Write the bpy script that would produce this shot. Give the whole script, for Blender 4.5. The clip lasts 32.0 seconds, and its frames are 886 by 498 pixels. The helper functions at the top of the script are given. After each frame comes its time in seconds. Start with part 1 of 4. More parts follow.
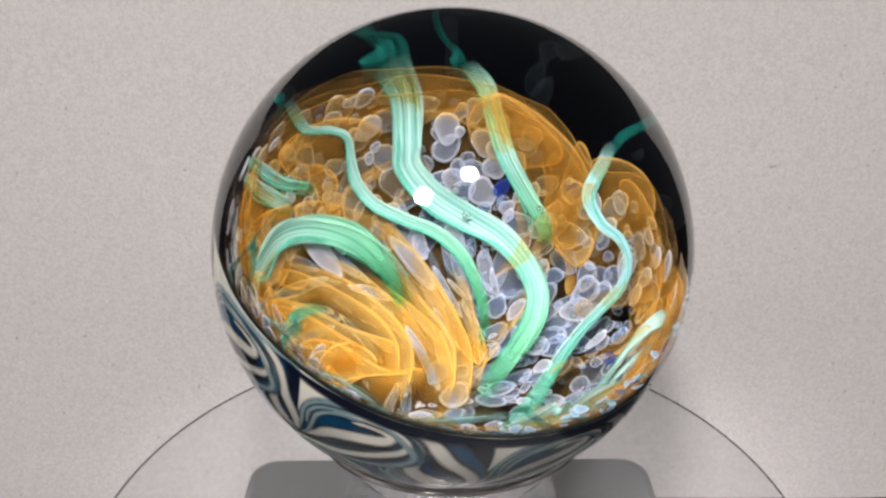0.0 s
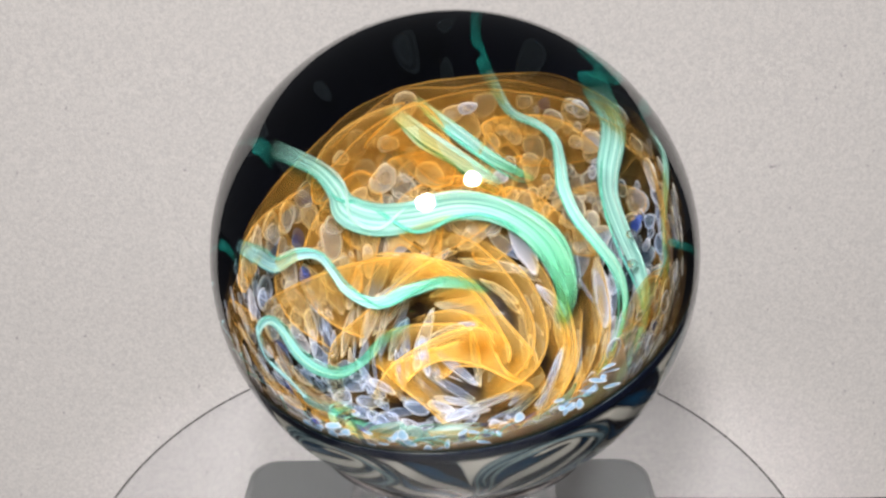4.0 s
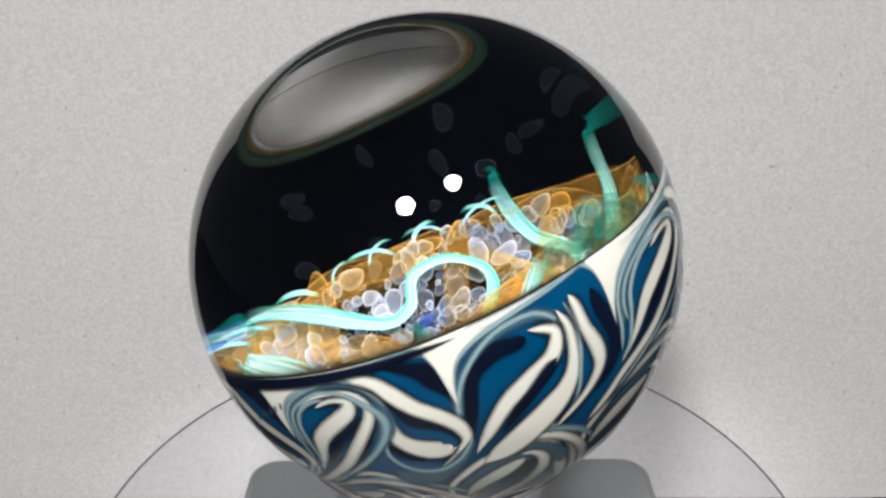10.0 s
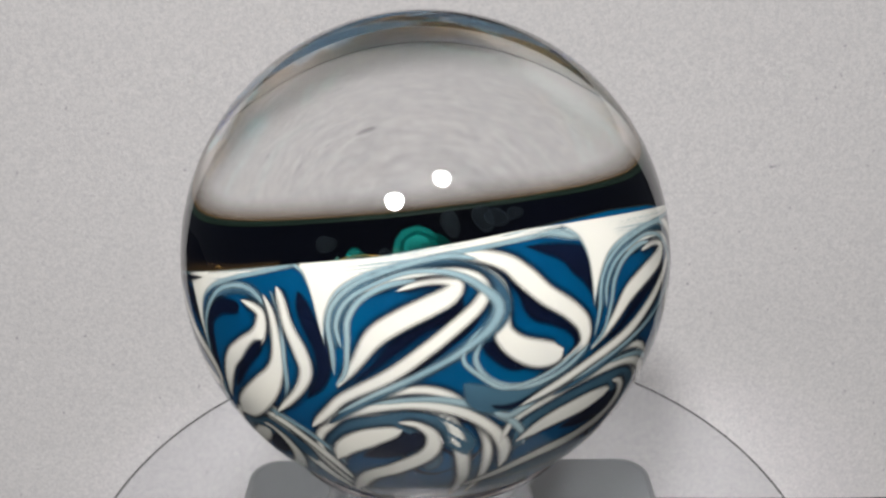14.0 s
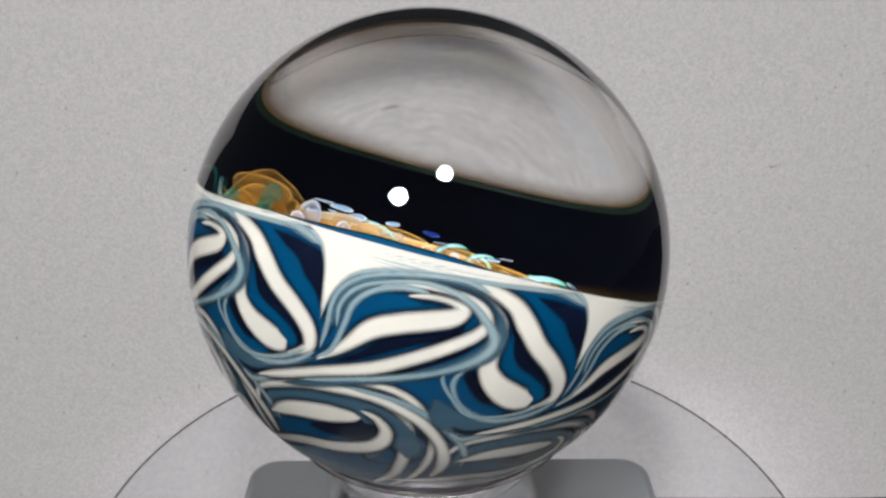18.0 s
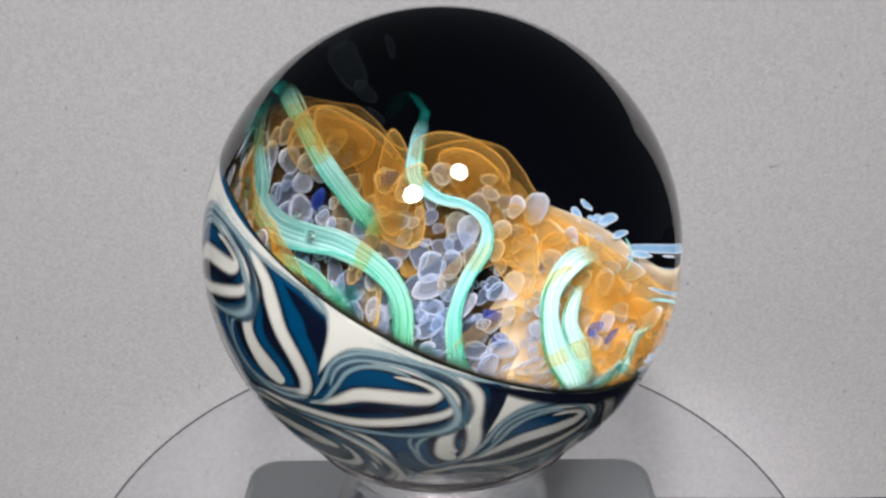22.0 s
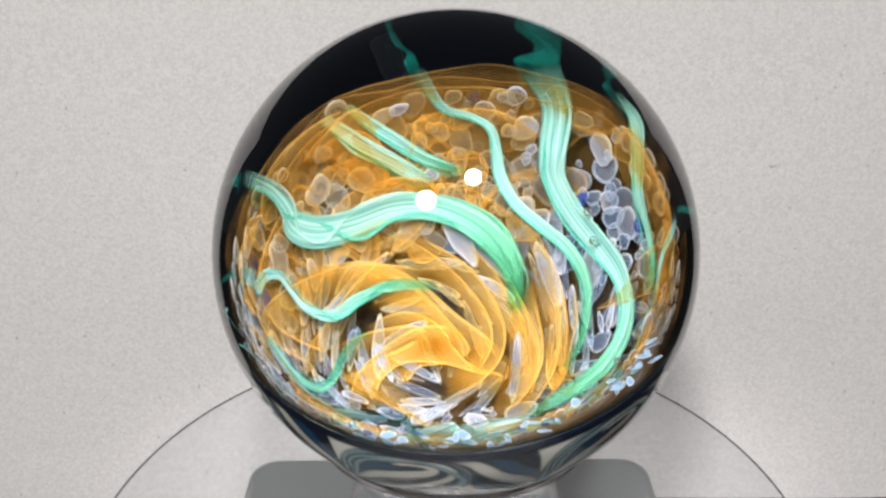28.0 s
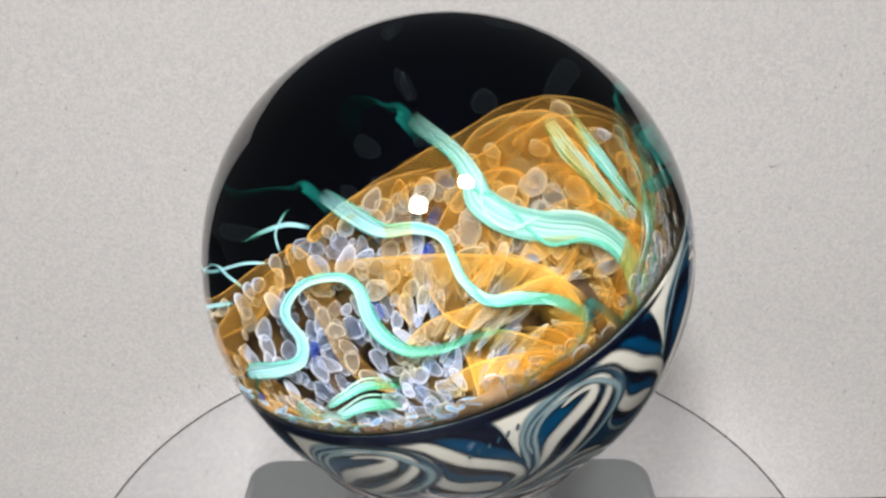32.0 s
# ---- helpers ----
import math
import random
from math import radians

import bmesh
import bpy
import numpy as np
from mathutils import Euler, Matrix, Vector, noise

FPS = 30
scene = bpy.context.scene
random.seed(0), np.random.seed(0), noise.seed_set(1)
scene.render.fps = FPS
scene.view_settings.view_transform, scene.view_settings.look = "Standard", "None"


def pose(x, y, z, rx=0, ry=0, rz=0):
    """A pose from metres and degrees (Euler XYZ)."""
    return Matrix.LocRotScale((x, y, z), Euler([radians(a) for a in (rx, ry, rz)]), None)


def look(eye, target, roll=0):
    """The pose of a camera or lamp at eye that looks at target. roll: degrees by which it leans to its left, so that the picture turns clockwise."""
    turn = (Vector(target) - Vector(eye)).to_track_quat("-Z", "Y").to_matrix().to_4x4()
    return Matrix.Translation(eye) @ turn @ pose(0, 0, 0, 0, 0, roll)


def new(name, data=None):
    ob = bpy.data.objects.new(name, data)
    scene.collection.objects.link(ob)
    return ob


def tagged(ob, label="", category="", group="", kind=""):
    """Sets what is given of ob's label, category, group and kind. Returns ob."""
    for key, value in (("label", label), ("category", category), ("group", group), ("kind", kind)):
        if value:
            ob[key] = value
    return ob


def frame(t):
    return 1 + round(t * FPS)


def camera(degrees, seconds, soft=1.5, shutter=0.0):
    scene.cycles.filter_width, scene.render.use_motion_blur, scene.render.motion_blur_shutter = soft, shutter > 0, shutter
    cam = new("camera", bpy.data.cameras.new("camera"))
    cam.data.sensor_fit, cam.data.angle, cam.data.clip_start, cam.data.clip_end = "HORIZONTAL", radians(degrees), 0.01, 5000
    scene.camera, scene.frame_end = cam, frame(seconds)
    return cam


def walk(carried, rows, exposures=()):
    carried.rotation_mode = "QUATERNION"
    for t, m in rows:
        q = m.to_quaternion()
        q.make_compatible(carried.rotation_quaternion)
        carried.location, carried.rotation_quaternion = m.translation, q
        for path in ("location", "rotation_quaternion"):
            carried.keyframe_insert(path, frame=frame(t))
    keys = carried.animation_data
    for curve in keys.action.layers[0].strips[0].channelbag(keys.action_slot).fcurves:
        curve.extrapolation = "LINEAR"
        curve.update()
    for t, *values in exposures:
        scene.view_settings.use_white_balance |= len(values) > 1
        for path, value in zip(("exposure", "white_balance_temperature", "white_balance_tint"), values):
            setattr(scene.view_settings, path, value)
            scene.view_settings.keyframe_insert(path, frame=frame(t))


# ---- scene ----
cam = camera(52.46, 32.0, soft=2.6)
R = 0.03                    # the marble's radius; lengths below are in radii unless said otherwise
CENTRE_Z = 3.58 * R         # height of the marble's centre over the table
TURN = -360 / 25.25         # degrees a second, clockwise from above

# ---- camera ----
def camera_pose():
    right, up, back = (0.99998, -0.00252, -0.00534), (0.0059, 0.42627, 0.90458), (0.0, -0.90459, 0.42628)
    turn = Matrix((right, up, back)).transposed().to_4x4()
    return Matrix.Translation((0.01042 * R, -3.44543 * R, 1.63741 * R + CENTRE_Z)) @ turn


walk(cam, [(0.0, camera_pose()), (32.0, camera_pose())],
     exposures=[(0.0, -0.14, 6550, 13), (3.0, 0.02, 6500, 12), (6.0, 0.06, 6400, 9), (9.0, 0.0, 6200, 8), (14.0, -0.13, 6200, 10),
                (17.0, -0.22, 6200, 11), (20.0, -0.38, 6080, 11), (25.0, -0.16, 6220, 12), (28.0, 0.08, 6350, 9), (32.0, 0.06, 6350, 9)])

# ---- light ----
scene.cycles.transparent_max_bounces = 96
world = bpy.data.worlds.new("room_light")
scene.world = world
world.use_nodes = True
world.node_tree.nodes["Background"].inputs[0].default_value = (0.9, 0.95, 1.0, 1)
world.node_tree.nodes["Background"].inputs[1].default_value = 0.04


def round_lamp(name, way, radius, watts):
    """A lamp as far off as a desk lamp stands, in the direction way from the spot of the ball that mirrors it."""
    data = bpy.data.lights.new(name, "AREA")
    data.shape, data.size, data.energy, data.color = "DISK", 2 * radius, watts, (1.0, 0.95, 0.9)
    ob = new(name, data)
    way = Vector(way).normalized()
    spot = (way + Vector((0.003, -0.903, 0.429))).normalized() * R + Vector((0, 0, CENTRE_Z))
    ob.matrix_world = look(spot + way * 16 * R, spot)
    return ob


round_lamp("desk_lamp_light", (-0.2126, -0.6546, 0.7254), 0.033, 3.4)
round_lamp("desk_lamp_light", (0.1242, -0.5322, 0.8375), 0.0285, 2.5)


# ---- materials ----
def node_material(name):
    m = bpy.data.materials.new(name)
    m.use_nodes = True
    nt = m.node_tree
    bsdf = nt.nodes["Principled BSDF"]
    return m, nt, bsdf


def add(nt, kind, **values):
    n = nt.nodes.new(kind)
    for k, v in values.items():
        n.inputs[k].default_value = v
    return n


def ramp(nt, stops, interpolation="LINEAR"):
    n = nt.nodes.new("ShaderNodeValToRGB")
    n.color_ramp.interpolation = interpolation
    els = n.color_ramp.elements
    els[0].position, els[0].color = stops[0][0], (*stops[0][1], 1)
    els[1].position, els[1].color = stops[1][0], (*stops[1][1], 1)
    for p, c in stops[2:]:
        e = els.new(p)
        e.color = (*c, 1)
    return n


def plain(name, colour, rough=0.5, metallic=0.0, coat=0.0):
    m, nt, b = node_material(name)
    b.inputs["Base Color"].default_value = (*colour, 1)
    b.inputs["Roughness"].default_value, b.inputs["Metallic"].default_value = rough, metallic
    b.inputs["Coat Weight"].default_value = coat
    return m


def clear(name, colour=(1, 1, 1), ior=1.5, rough=0.0):
    m, nt, b = node_material(name)
    nt.nodes.remove(b)
    g = nt.nodes.new("ShaderNodeBsdfGlass")
    g.inputs["Color"].default_value, g.inputs["IOR"].default_value, g.inputs["Roughness"].default_value = (*colour, 1), ior, rough
    nt.links.new(g.outputs[0], nt.nodes["Material Output"].inputs[0])
    return m


def paper():
    m, nt, b = node_material("speckled_grey_paper")
    co = nt.nodes.new("ShaderNodeTexCoord")
    fine, mid, big, dots = (add(nt, "ShaderNodeTexNoise", Scale=s, Detail=d) for s, d in ((2600, 3), (1150, 3), (25, 3), (900, 0)))
    for n in (fine, mid, big, dots):
        nt.links.new(co.outputs["Object"], n.inputs["Vector"])
    a = ramp(nt, [(0.3, (0.32, 0.314, 0.314)), (0.7, (0.47, 0.462, 0.462))])
    nt.links.new(fine.outputs[0], a.inputs[0])
    c = ramp(nt, [(0.36, (0.34, 0.335, 0.34)), (0.64, (0.45, 0.437, 0.43))])
    nt.links.new(mid.outputs[0], c.inputs[0])
    mix = nt.nodes.new("ShaderNodeMix")
    mix.data_type = "RGBA"
    mix.inputs[0].default_value = 0.5
    nt.links.new(a.outputs[0], mix.inputs[6])
    nt.links.new(c.outputs[0], mix.inputs[7])
    spot = ramp(nt, [(0.84, (1, 1, 1)), (0.88, (0.65, 0.65, 0.67))])
    nt.links.new(dots.outputs[0], spot.inputs[0])
    mul = nt.nodes.new("ShaderNodeMix")
    mul.data_type, mul.blend_type = "RGBA", "MULTIPLY"
    mul.inputs[0].default_value = 1
    nt.links.new(mix.outputs[2], mul.inputs[6])
    nt.links.new(spot.outputs[0], mul.inputs[7])
    nt.links.new(mul.outputs[2], b.inputs["Base Color"])
    b.inputs["Roughness"].default_value = 0.85
    bump = add(nt, "ShaderNodeBump", Strength=0.25, Distance=0.0002)
    nt.links.new(fine.outputs[0], bump.inputs["Height"])
    nt.links.new(bump.outputs[0], b.inputs["Normal"])
    return m


def opaque_glass(name, colour, other, scale=70, melted=False):
    """Opaque coloured glass, slightly cloudy."""
    m, nt, b = node_material(name)
    co = nt.nodes.new("ShaderNodeTexCoord")
    no = add(nt, "ShaderNodeTexNoise", Scale=scale, Detail=4)
    nt.links.new(co.outputs["Object"], no.inputs["Vector"])
    rp = ramp(nt, [(0.35, colour), (0.7, other)])
    nt.links.new(no.outputs[0], rp.inputs[0])
    nt.links.new(rp.outputs[0], b.inputs["Base Color"])
    b.inputs["Roughness"].default_value = 0.5
    b.inputs["Specular IOR Level"].default_value = 0.03
    if melted:   # the band melts into its neighbours along its border
        at = nt.nodes.new("ShaderNodeAttribute")
        at.attribute_name = "body"
        nt.links.new(at.outputs["Fac"], b.inputs["Alpha"])
    return m


def thin_glass(name, inner, outer, cover_in, cover_out, tint=(1, 1, 1), scale=60, grain=0.3, threads=False, deep=None, mixed=None):
    """Thin coloured glass that scatters part of the light and lets the rest through. The attribute "rim" runs from the
    piece's middle (0) to its outline (1); threads: combed along the attributes "across" and "along", faded by "body".
    mixed: a second colour and the share of cover by which single pieces differ."""
    m, nt, b = node_material(name)
    nt.nodes.remove(b)
    link = nt.links.new
    rim = nt.nodes.new("ShaderNodeAttribute")
    rim.attribute_name = "rim"
    no = add(nt, "ShaderNodeTexNoise", Scale=scale, Detail=3)
    if threads:
        ac, al, comb = nt.nodes.new("ShaderNodeAttribute"), nt.nodes.new("ShaderNodeAttribute"), nt.nodes.new("ShaderNodeCombineXYZ")
        ac.attribute_name, al.attribute_name = "across", "along"
        link(ac.outputs["Fac"], comb.inputs[0])
        link(al.outputs["Fac"], comb.inputs[1])
        mp = nt.nodes.new("ShaderNodeMapping")
        mp.inputs["Scale"].default_value = (10.0, 1.3, 1)
        link(comb.outputs[0], mp.inputs[0])
        link(mp.outputs[0], no.inputs["Vector"])
        no.inputs["Scale"].default_value, no.inputs["Detail"].default_value = 1.0, 5
    else:
        co = nt.nodes.new("ShaderNodeTexCoord")
        link(co.outputs["Object"], no.inputs["Vector"])
    col = nt.nodes.new("ShaderNodeMix")
    col.data_type = "RGBA"
    col.inputs[6].default_value, col.inputs[7].default_value = (*inner, 1), (*outer, 1)
    if threads:
        mr = nt.nodes.new("ShaderNodeMapRange")
        mr.inputs[1].default_value, mr.inputs[2].default_value = 0.24, 0.72
        link(no.outputs[0], mr.inputs[0])
        link(mr.outputs[0], col.inputs[0])
    else:
        link(rim.outputs["Fac"], col.inputs[0])
    shade = ramp(nt, [(0.3, (1 - grain,) * 3), (0.7, (1, 1, 1))])
    link(no.outputs[0], shade.inputs[0])
    mul = nt.nodes.new("ShaderNodeMix")
    mul.data_type, mul.blend_type = "RGBA", "MULTIPLY"
    mul.inputs[0].default_value = 1
    link(col.outputs[2], mul.inputs[6])
    link(shade.outputs[0], mul.inputs[7])
    colour = mul.outputs[2]
    if mixed:
        info, geo, sm, fr = (nt.nodes.new("ShaderNode" + k) for k in ("ObjectInfo", "NewGeometry", "Math", "Math"))
        sm.operation, fr.operation = "ADD", "FRACT"
        link(info.outputs["Random"], sm.inputs[0])
        link(geo.outputs["Random Per Island"], sm.inputs[1])
        link(sm.outputs[0], fr.inputs[0])
        pick = ramp(nt, [(0.4, (0, 0, 0)), (1.0, (0.6, 0.6, 0.6))])
        link(fr.outputs[0], pick.inputs[0])
        dm = nt.nodes.new("ShaderNodeMix")
        dm.data_type = "RGBA"
        dm.inputs[7].default_value = (*mixed[0], 1)
        link(pick.outputs[0], dm.inputs[0])
        link(colour, dm.inputs[6])
        colour = dm.outputs[2]
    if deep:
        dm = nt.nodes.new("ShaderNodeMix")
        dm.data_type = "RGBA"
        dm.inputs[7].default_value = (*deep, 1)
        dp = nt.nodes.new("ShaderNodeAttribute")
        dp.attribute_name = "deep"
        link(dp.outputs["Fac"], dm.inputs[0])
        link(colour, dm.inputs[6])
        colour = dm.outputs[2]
    tr, di, tl = (nt.nodes.new("ShaderNodeBsdf" + k) for k in ("Transparent", "Diffuse", "Translucent"))
    tr.inputs[0].default_value = (*tint, 1)
    link(colour, di.inputs[0])
    link(colour, tl.inputs[0])
    both, out = nt.nodes.new("ShaderNodeMixShader"), nt.nodes.new("ShaderNodeMixShader")
    both.inputs[0].default_value = 0.25
    link(di.outputs[0], both.inputs[1])
    link(tl.outputs[0], both.inputs[2])
    cv = nt.nodes.new("ShaderNodeMapRange")
    cv.clamp = False
    cv.inputs[3].default_value, cv.inputs[4].default_value = cover_in, cover_out
    if threads:
        cv.clamp = True
        cv.inputs[1].default_value, cv.inputs[2].default_value = 0.24, 0.6
        link(no.outputs[0], cv.inputs[0])
        bd = nt.nodes.new("ShaderNodeAttribute")
        bd.attribute_name = "body"
        ml = nt.nodes.new("ShaderNodeMath")
        ml.operation = "MULTIPLY"
        link(cv.outputs[0], ml.inputs[0])
        link(bd.outputs["Fac"], ml.inputs[1])
        link(ml.outputs[0], out.inputs[0])
    else:
        link(rim.outputs["Fac"], cv.inputs[0])
        cover = cv.outputs[0]
        if mixed:
            vary = nt.nodes.new("ShaderNodeMapRange")
            vary.inputs[3].default_value, vary.inputs[4].default_value = 1 - mixed[1], 1 + mixed[1]
            link(fr.outputs[0], vary.inputs[0])
            ml = nt.nodes.new("ShaderNodeMath")
            ml.operation = "MULTIPLY"
            link(cover, ml.inputs[0])
            link(vary.outputs[0], ml.inputs[1])
            cover = ml.outputs[0]
        link(cover, out.inputs[0])
    link(tr.outputs[0], out.inputs[1])
    link(both.outputs[0], out.inputs[2])
    link(out.outputs[0], nt.nodes["Material Output"].inputs[0])
    return m


def wash_glass():
    """The thin cloudy film behind the chips, amber to lilac grey, with gaps."""
    m, nt, b = node_material("amber_lilac_film")
    nt.nodes.remove(b)
    link = nt.links.new
    co = nt.nodes.new("ShaderNodeTexCoord")
    big, small = add(nt, "ShaderNodeTexNoise", Scale=70, Detail=3, Distortion=0.6), add(nt, "ShaderNodeTexNoise", Scale=230, Detail=4, Distortion=1.0)
    for n in (big, small):
        link(co.outputs["Object"], n.inputs["Vector"])
    rp = ramp(nt, [(0.36, (0.56, 0.31, 0.07)), (0.54, (0.52, 0.32, 0.14)), (0.68, (0.4, 0.36, 0.42))])
    link(big.outputs[0], rp.inputs[0])
    tr, di, tl, both, out = (nt.nodes.new("Shader" + n) for n in ("NodeBsdfTransparent", "NodeBsdfDiffuse", "NodeBsdfTranslucent", "NodeMixShader", "NodeMixShader"))
    link(rp.outputs[0], di.inputs[0])
    link(rp.outputs[0], tl.inputs[0])
    both.inputs[0].default_value = 0.4
    link(di.outputs[0], both.inputs[1])
    link(tl.outputs[0], both.inputs[2])
    cv = nt.nodes.new("ShaderNodeMapRange")
    for k, v in enumerate((0.4, 0.68, 0.02, 0.3)):
        cv.inputs[k + 1].default_value = v
    link(small.outputs[0], cv.inputs[0])
    link(cv.outputs[0], out.inputs[0])
    link(tr.outputs[0], out.inputs[1])
    link(both.outputs[0], out.inputs[2])
    link(out.outputs[0], nt.nodes["Material Output"].inputs[0])
    return m


CLOUDY = clear("cloudy_acrylic", (1.0, 0.97, 0.965), 1.35, 0.14)
GLASS, ACRYLIC = clear("clear_glass", (0.96, 0.96, 0.955)), clear("clear_acrylic", (0.95, 0.955, 0.96), 1.49)
PAPER, AIR = paper(), clear("trapped_air", (1, 1, 1), 0.67)
BLUE_GLASS = opaque_glass("blue_glass", (0.0, 0.031, 0.085), (0.0, 0.044, 0.105))
BLACK_GLASS = opaque_glass("black_glass", (0.001, 0.002, 0.008), (0.002, 0.005, 0.018), melted=True)
CREAM_GLASS = opaque_glass("cream_glass", (0.49, 0.48, 0.43), (0.41, 0.41, 0.38), melted=True)
MIST_GLASS = opaque_glass("mist_glass", (0.13, 0.2, 0.23), (0.21, 0.27, 0.28), melted=True)
GREY_GLASS = opaque_glass("slate_blue_glass", (0.02, 0.05, 0.08), (0.036, 0.08, 0.11), melted=True)
HEM = opaque_glass("brown_hem_glass", (0.02, 0.012, 0.004), (0.05, 0.03, 0.011), 60, melted=True)
TEAL_LIP = opaque_glass("teal_lip_glass", (0.001, 0.003, 0.002), (0.004, 0.009, 0.006), 160)
LIP = opaque_glass("dark_lip_glass", (0.004, 0.006, 0.005), (0.014, 0.016, 0.012), 40)
INK = opaque_glass("black_navy_glass", (0.0006, 0.0007, 0.0012), (0.0009, 0.0012, 0.003))
INK.node_tree.nodes["Principled BSDF"].inputs["Specular IOR Level"].default_value = 0.0
FILM = wash_glass()
AMBER = thin_glass("amber_veil", (0.8, 0.42, 0.08), (0.98, 0.58, 0.15), 0.11, 0.46, (1.0, 0.94, 0.78), 45, 0.3)
GOLD = thin_glass("golden_veil", (0.85, 0.48, 0.09), (1.0, 0.64, 0.18), 0.125, 0.46, (1.0, 0.94, 0.76), 45, 0.3)
CHIP = thin_glass("opal_chip", (0.33, 0.5, 0.84), (0.86, 0.92, 1.0), 0.24, 0.52, (0.94, 0.95, 1.0), 200, 0.5, mixed=((0.8, 0.76, 0.78), 0.45))
# two brighter copies of the opal chip: caustic light at the edge put into colour
BRIGHT_CHIP = thin_glass("brightened_opal_chip", (0.15, 0.4, 0.6), (0.6, 0.75, 0.9), 0.4, 0.6, (0.9, 0.95, 1.0), 200, 0.5)
GLINT_CHIP = thin_glass("painted_glint_opal", (0.35, 0.65, 1.0), (1.0, 1.0, 1.0), 0.6, 0.9, (0.9, 0.95, 1.0), 220, 0.6)
COBALT = thin_glass("cobalt_chip", (0.02, 0.05, 0.4), (0.1, 0.2, 0.6), 0.4, 0.5, (0.6, 0.7, 1.0), 140, 0.4)
# near-black copy of the opal chip: faintness inside the dome is its colour
DIM_CHIP = thin_glass("smoky_chip", (0.018, 0.025, 0.03), (0.022, 0.03, 0.035), 0.3, 0.3, (0.92, 0.94, 1.0), 120, 0.4)
TEAL = thin_glass("teal_combed_glass", (0.08, 0.5, 0.47), (0.68, 0.96, 0.92), 0.36, 0.86, (0.78, 0.95, 0.88), 1, 0.1, True, (0.05, 0.46, 0.17))
AQUA = thin_glass("aqua_combed_glass", (0.08, 0.48, 0.58), (0.72, 0.95, 1.0), 0.32, 0.84, (0.78, 0.95, 0.95), 1, 0.1, True, (0.04, 0.46, 0.22))
PALE = thin_glass("pale_mint_combed_glass", (0.3, 0.8, 0.8), (0.92, 1.0, 1.0), 0.26, 0.85, (0.9, 0.98, 0.95), 1, 0.15, True, (0.5, 0.8, 0.65))
# peach glass made paler and denser: light focused by the ball is painted in
PEACH = thin_glass("caustic_peach_veil", (1.0, 0.74, 0.48), (1.0, 0.84, 0.6), 0.5, 0.7, (1.0, 0.95, 0.88), 140, 0.6)
# darker copy of the ribbon glass: the ends' dimness beyond the bowl is painted
TAIL = thin_glass("dimmed_teal_glass", (0.0, 0.14, 0.12), (0.03, 0.42, 0.38), 0.03, 0.4, (0.9, 0.98, 0.95), 1, 0.25, True, (0.0, 0.05, 0.04))
THREAD = thin_glass("teal_thread", (0.03, 0.5, 0.42), (0.3, 0.85, 0.75), 0.1, 0.5, (0.85, 0.97, 0.92), 1, 0.1, True, (0.02, 0.35, 0.15))
PALE_THREAD = thin_glass("white_aqua_thread", (0.4, 0.85, 0.8), (0.9, 1.0, 0.97), 0.1, 0.55, (0.9, 0.98, 0.95), 1, 0.1, True, (0.25, 0.75, 0.45))
GREEN_THREAD = thin_glass("green_thread", (0.01, 0.16, 0.09), (0.05, 0.5, 0.22), 0.05, 0.45, (0.85, 0.97, 0.9), 1, 0.1, True, (0.01, 0.22, 0.06))
BASE = plain("grey_plastic", (0.06, 0.065, 0.067), 0.5)
TABLE = plain("black_tabletop", (0.012, 0.012, 0.014), 0.5)


# ---- mesh helpers ----
def mesh_object(name, verts, faces, materials, parent=None, smooth=True, slots=None, label=""):
    me = bpy.data.meshes.new(name)
    me.from_pydata([tuple(v) for v in verts], [], [tuple(f) for f in faces])
    for m in (materials if isinstance(materials, (list, tuple)) else [materials]):
        me.materials.append(m)
    if slots is not None:
        me.polygons.foreach_set("material_index", slots)
    if smooth:
        me.polygons.foreach_set("use_smooth", [True] * len(me.polygons))
    me.update()
    ob = new(name, me)
    ob.parent = parent
    if label:
        ob["label"] = label
    return ob


def lathe(profile, steps, closed=False):
    """Verts and faces of a surface of revolution about z; a closed profile makes a solid ring."""
    verts, faces, n = [], [], len(profile)
    for k in range(steps):
        a = 2 * math.pi * k / steps
        verts += [(r * math.cos(a), r * math.sin(a), z) for r, z in profile]
    for k in range(steps):
        for j in range(n if closed else n - 1):
            a, b, c, d = k * n + j, ((k + 1) % steps) * n + j, ((k + 1) % steps) * n + (j + 1) % n, k * n + (j + 1) % n
            faces.append((a, b, c, d))
    return verts, faces


def on_bowl(az, lat, r):
    a, b = radians(az), radians(lat)
    return Vector((r * math.cos(b) * math.cos(a), r * math.cos(b) * math.sin(a), r * math.sin(b)))


def spline(points, steps):
    """Catmull-Rom through 3D points."""
    pts = [2 * points[0] - points[1], *points, 2 * points[-1] - points[-2]]
    out = []
    for k in range(1, len(pts) - 2):
        p0, p1, p2, p3 = pts[k - 1:k + 3]
        for j in range(steps):
            t = j / steps
            out.append(0.5 * (2 * p1 + (p2 - p0) * t + (2 * p0 - 5 * p1 + 4 * p2 - p3) * t * t + (3 * p1 - p0 - 3 * p2 + p3) * t ** 3))
    out.append(points[-1].copy())
    return out


# ---- the setting ----
TABLE_Z = 0.55    # the turntable stands on a raised black board


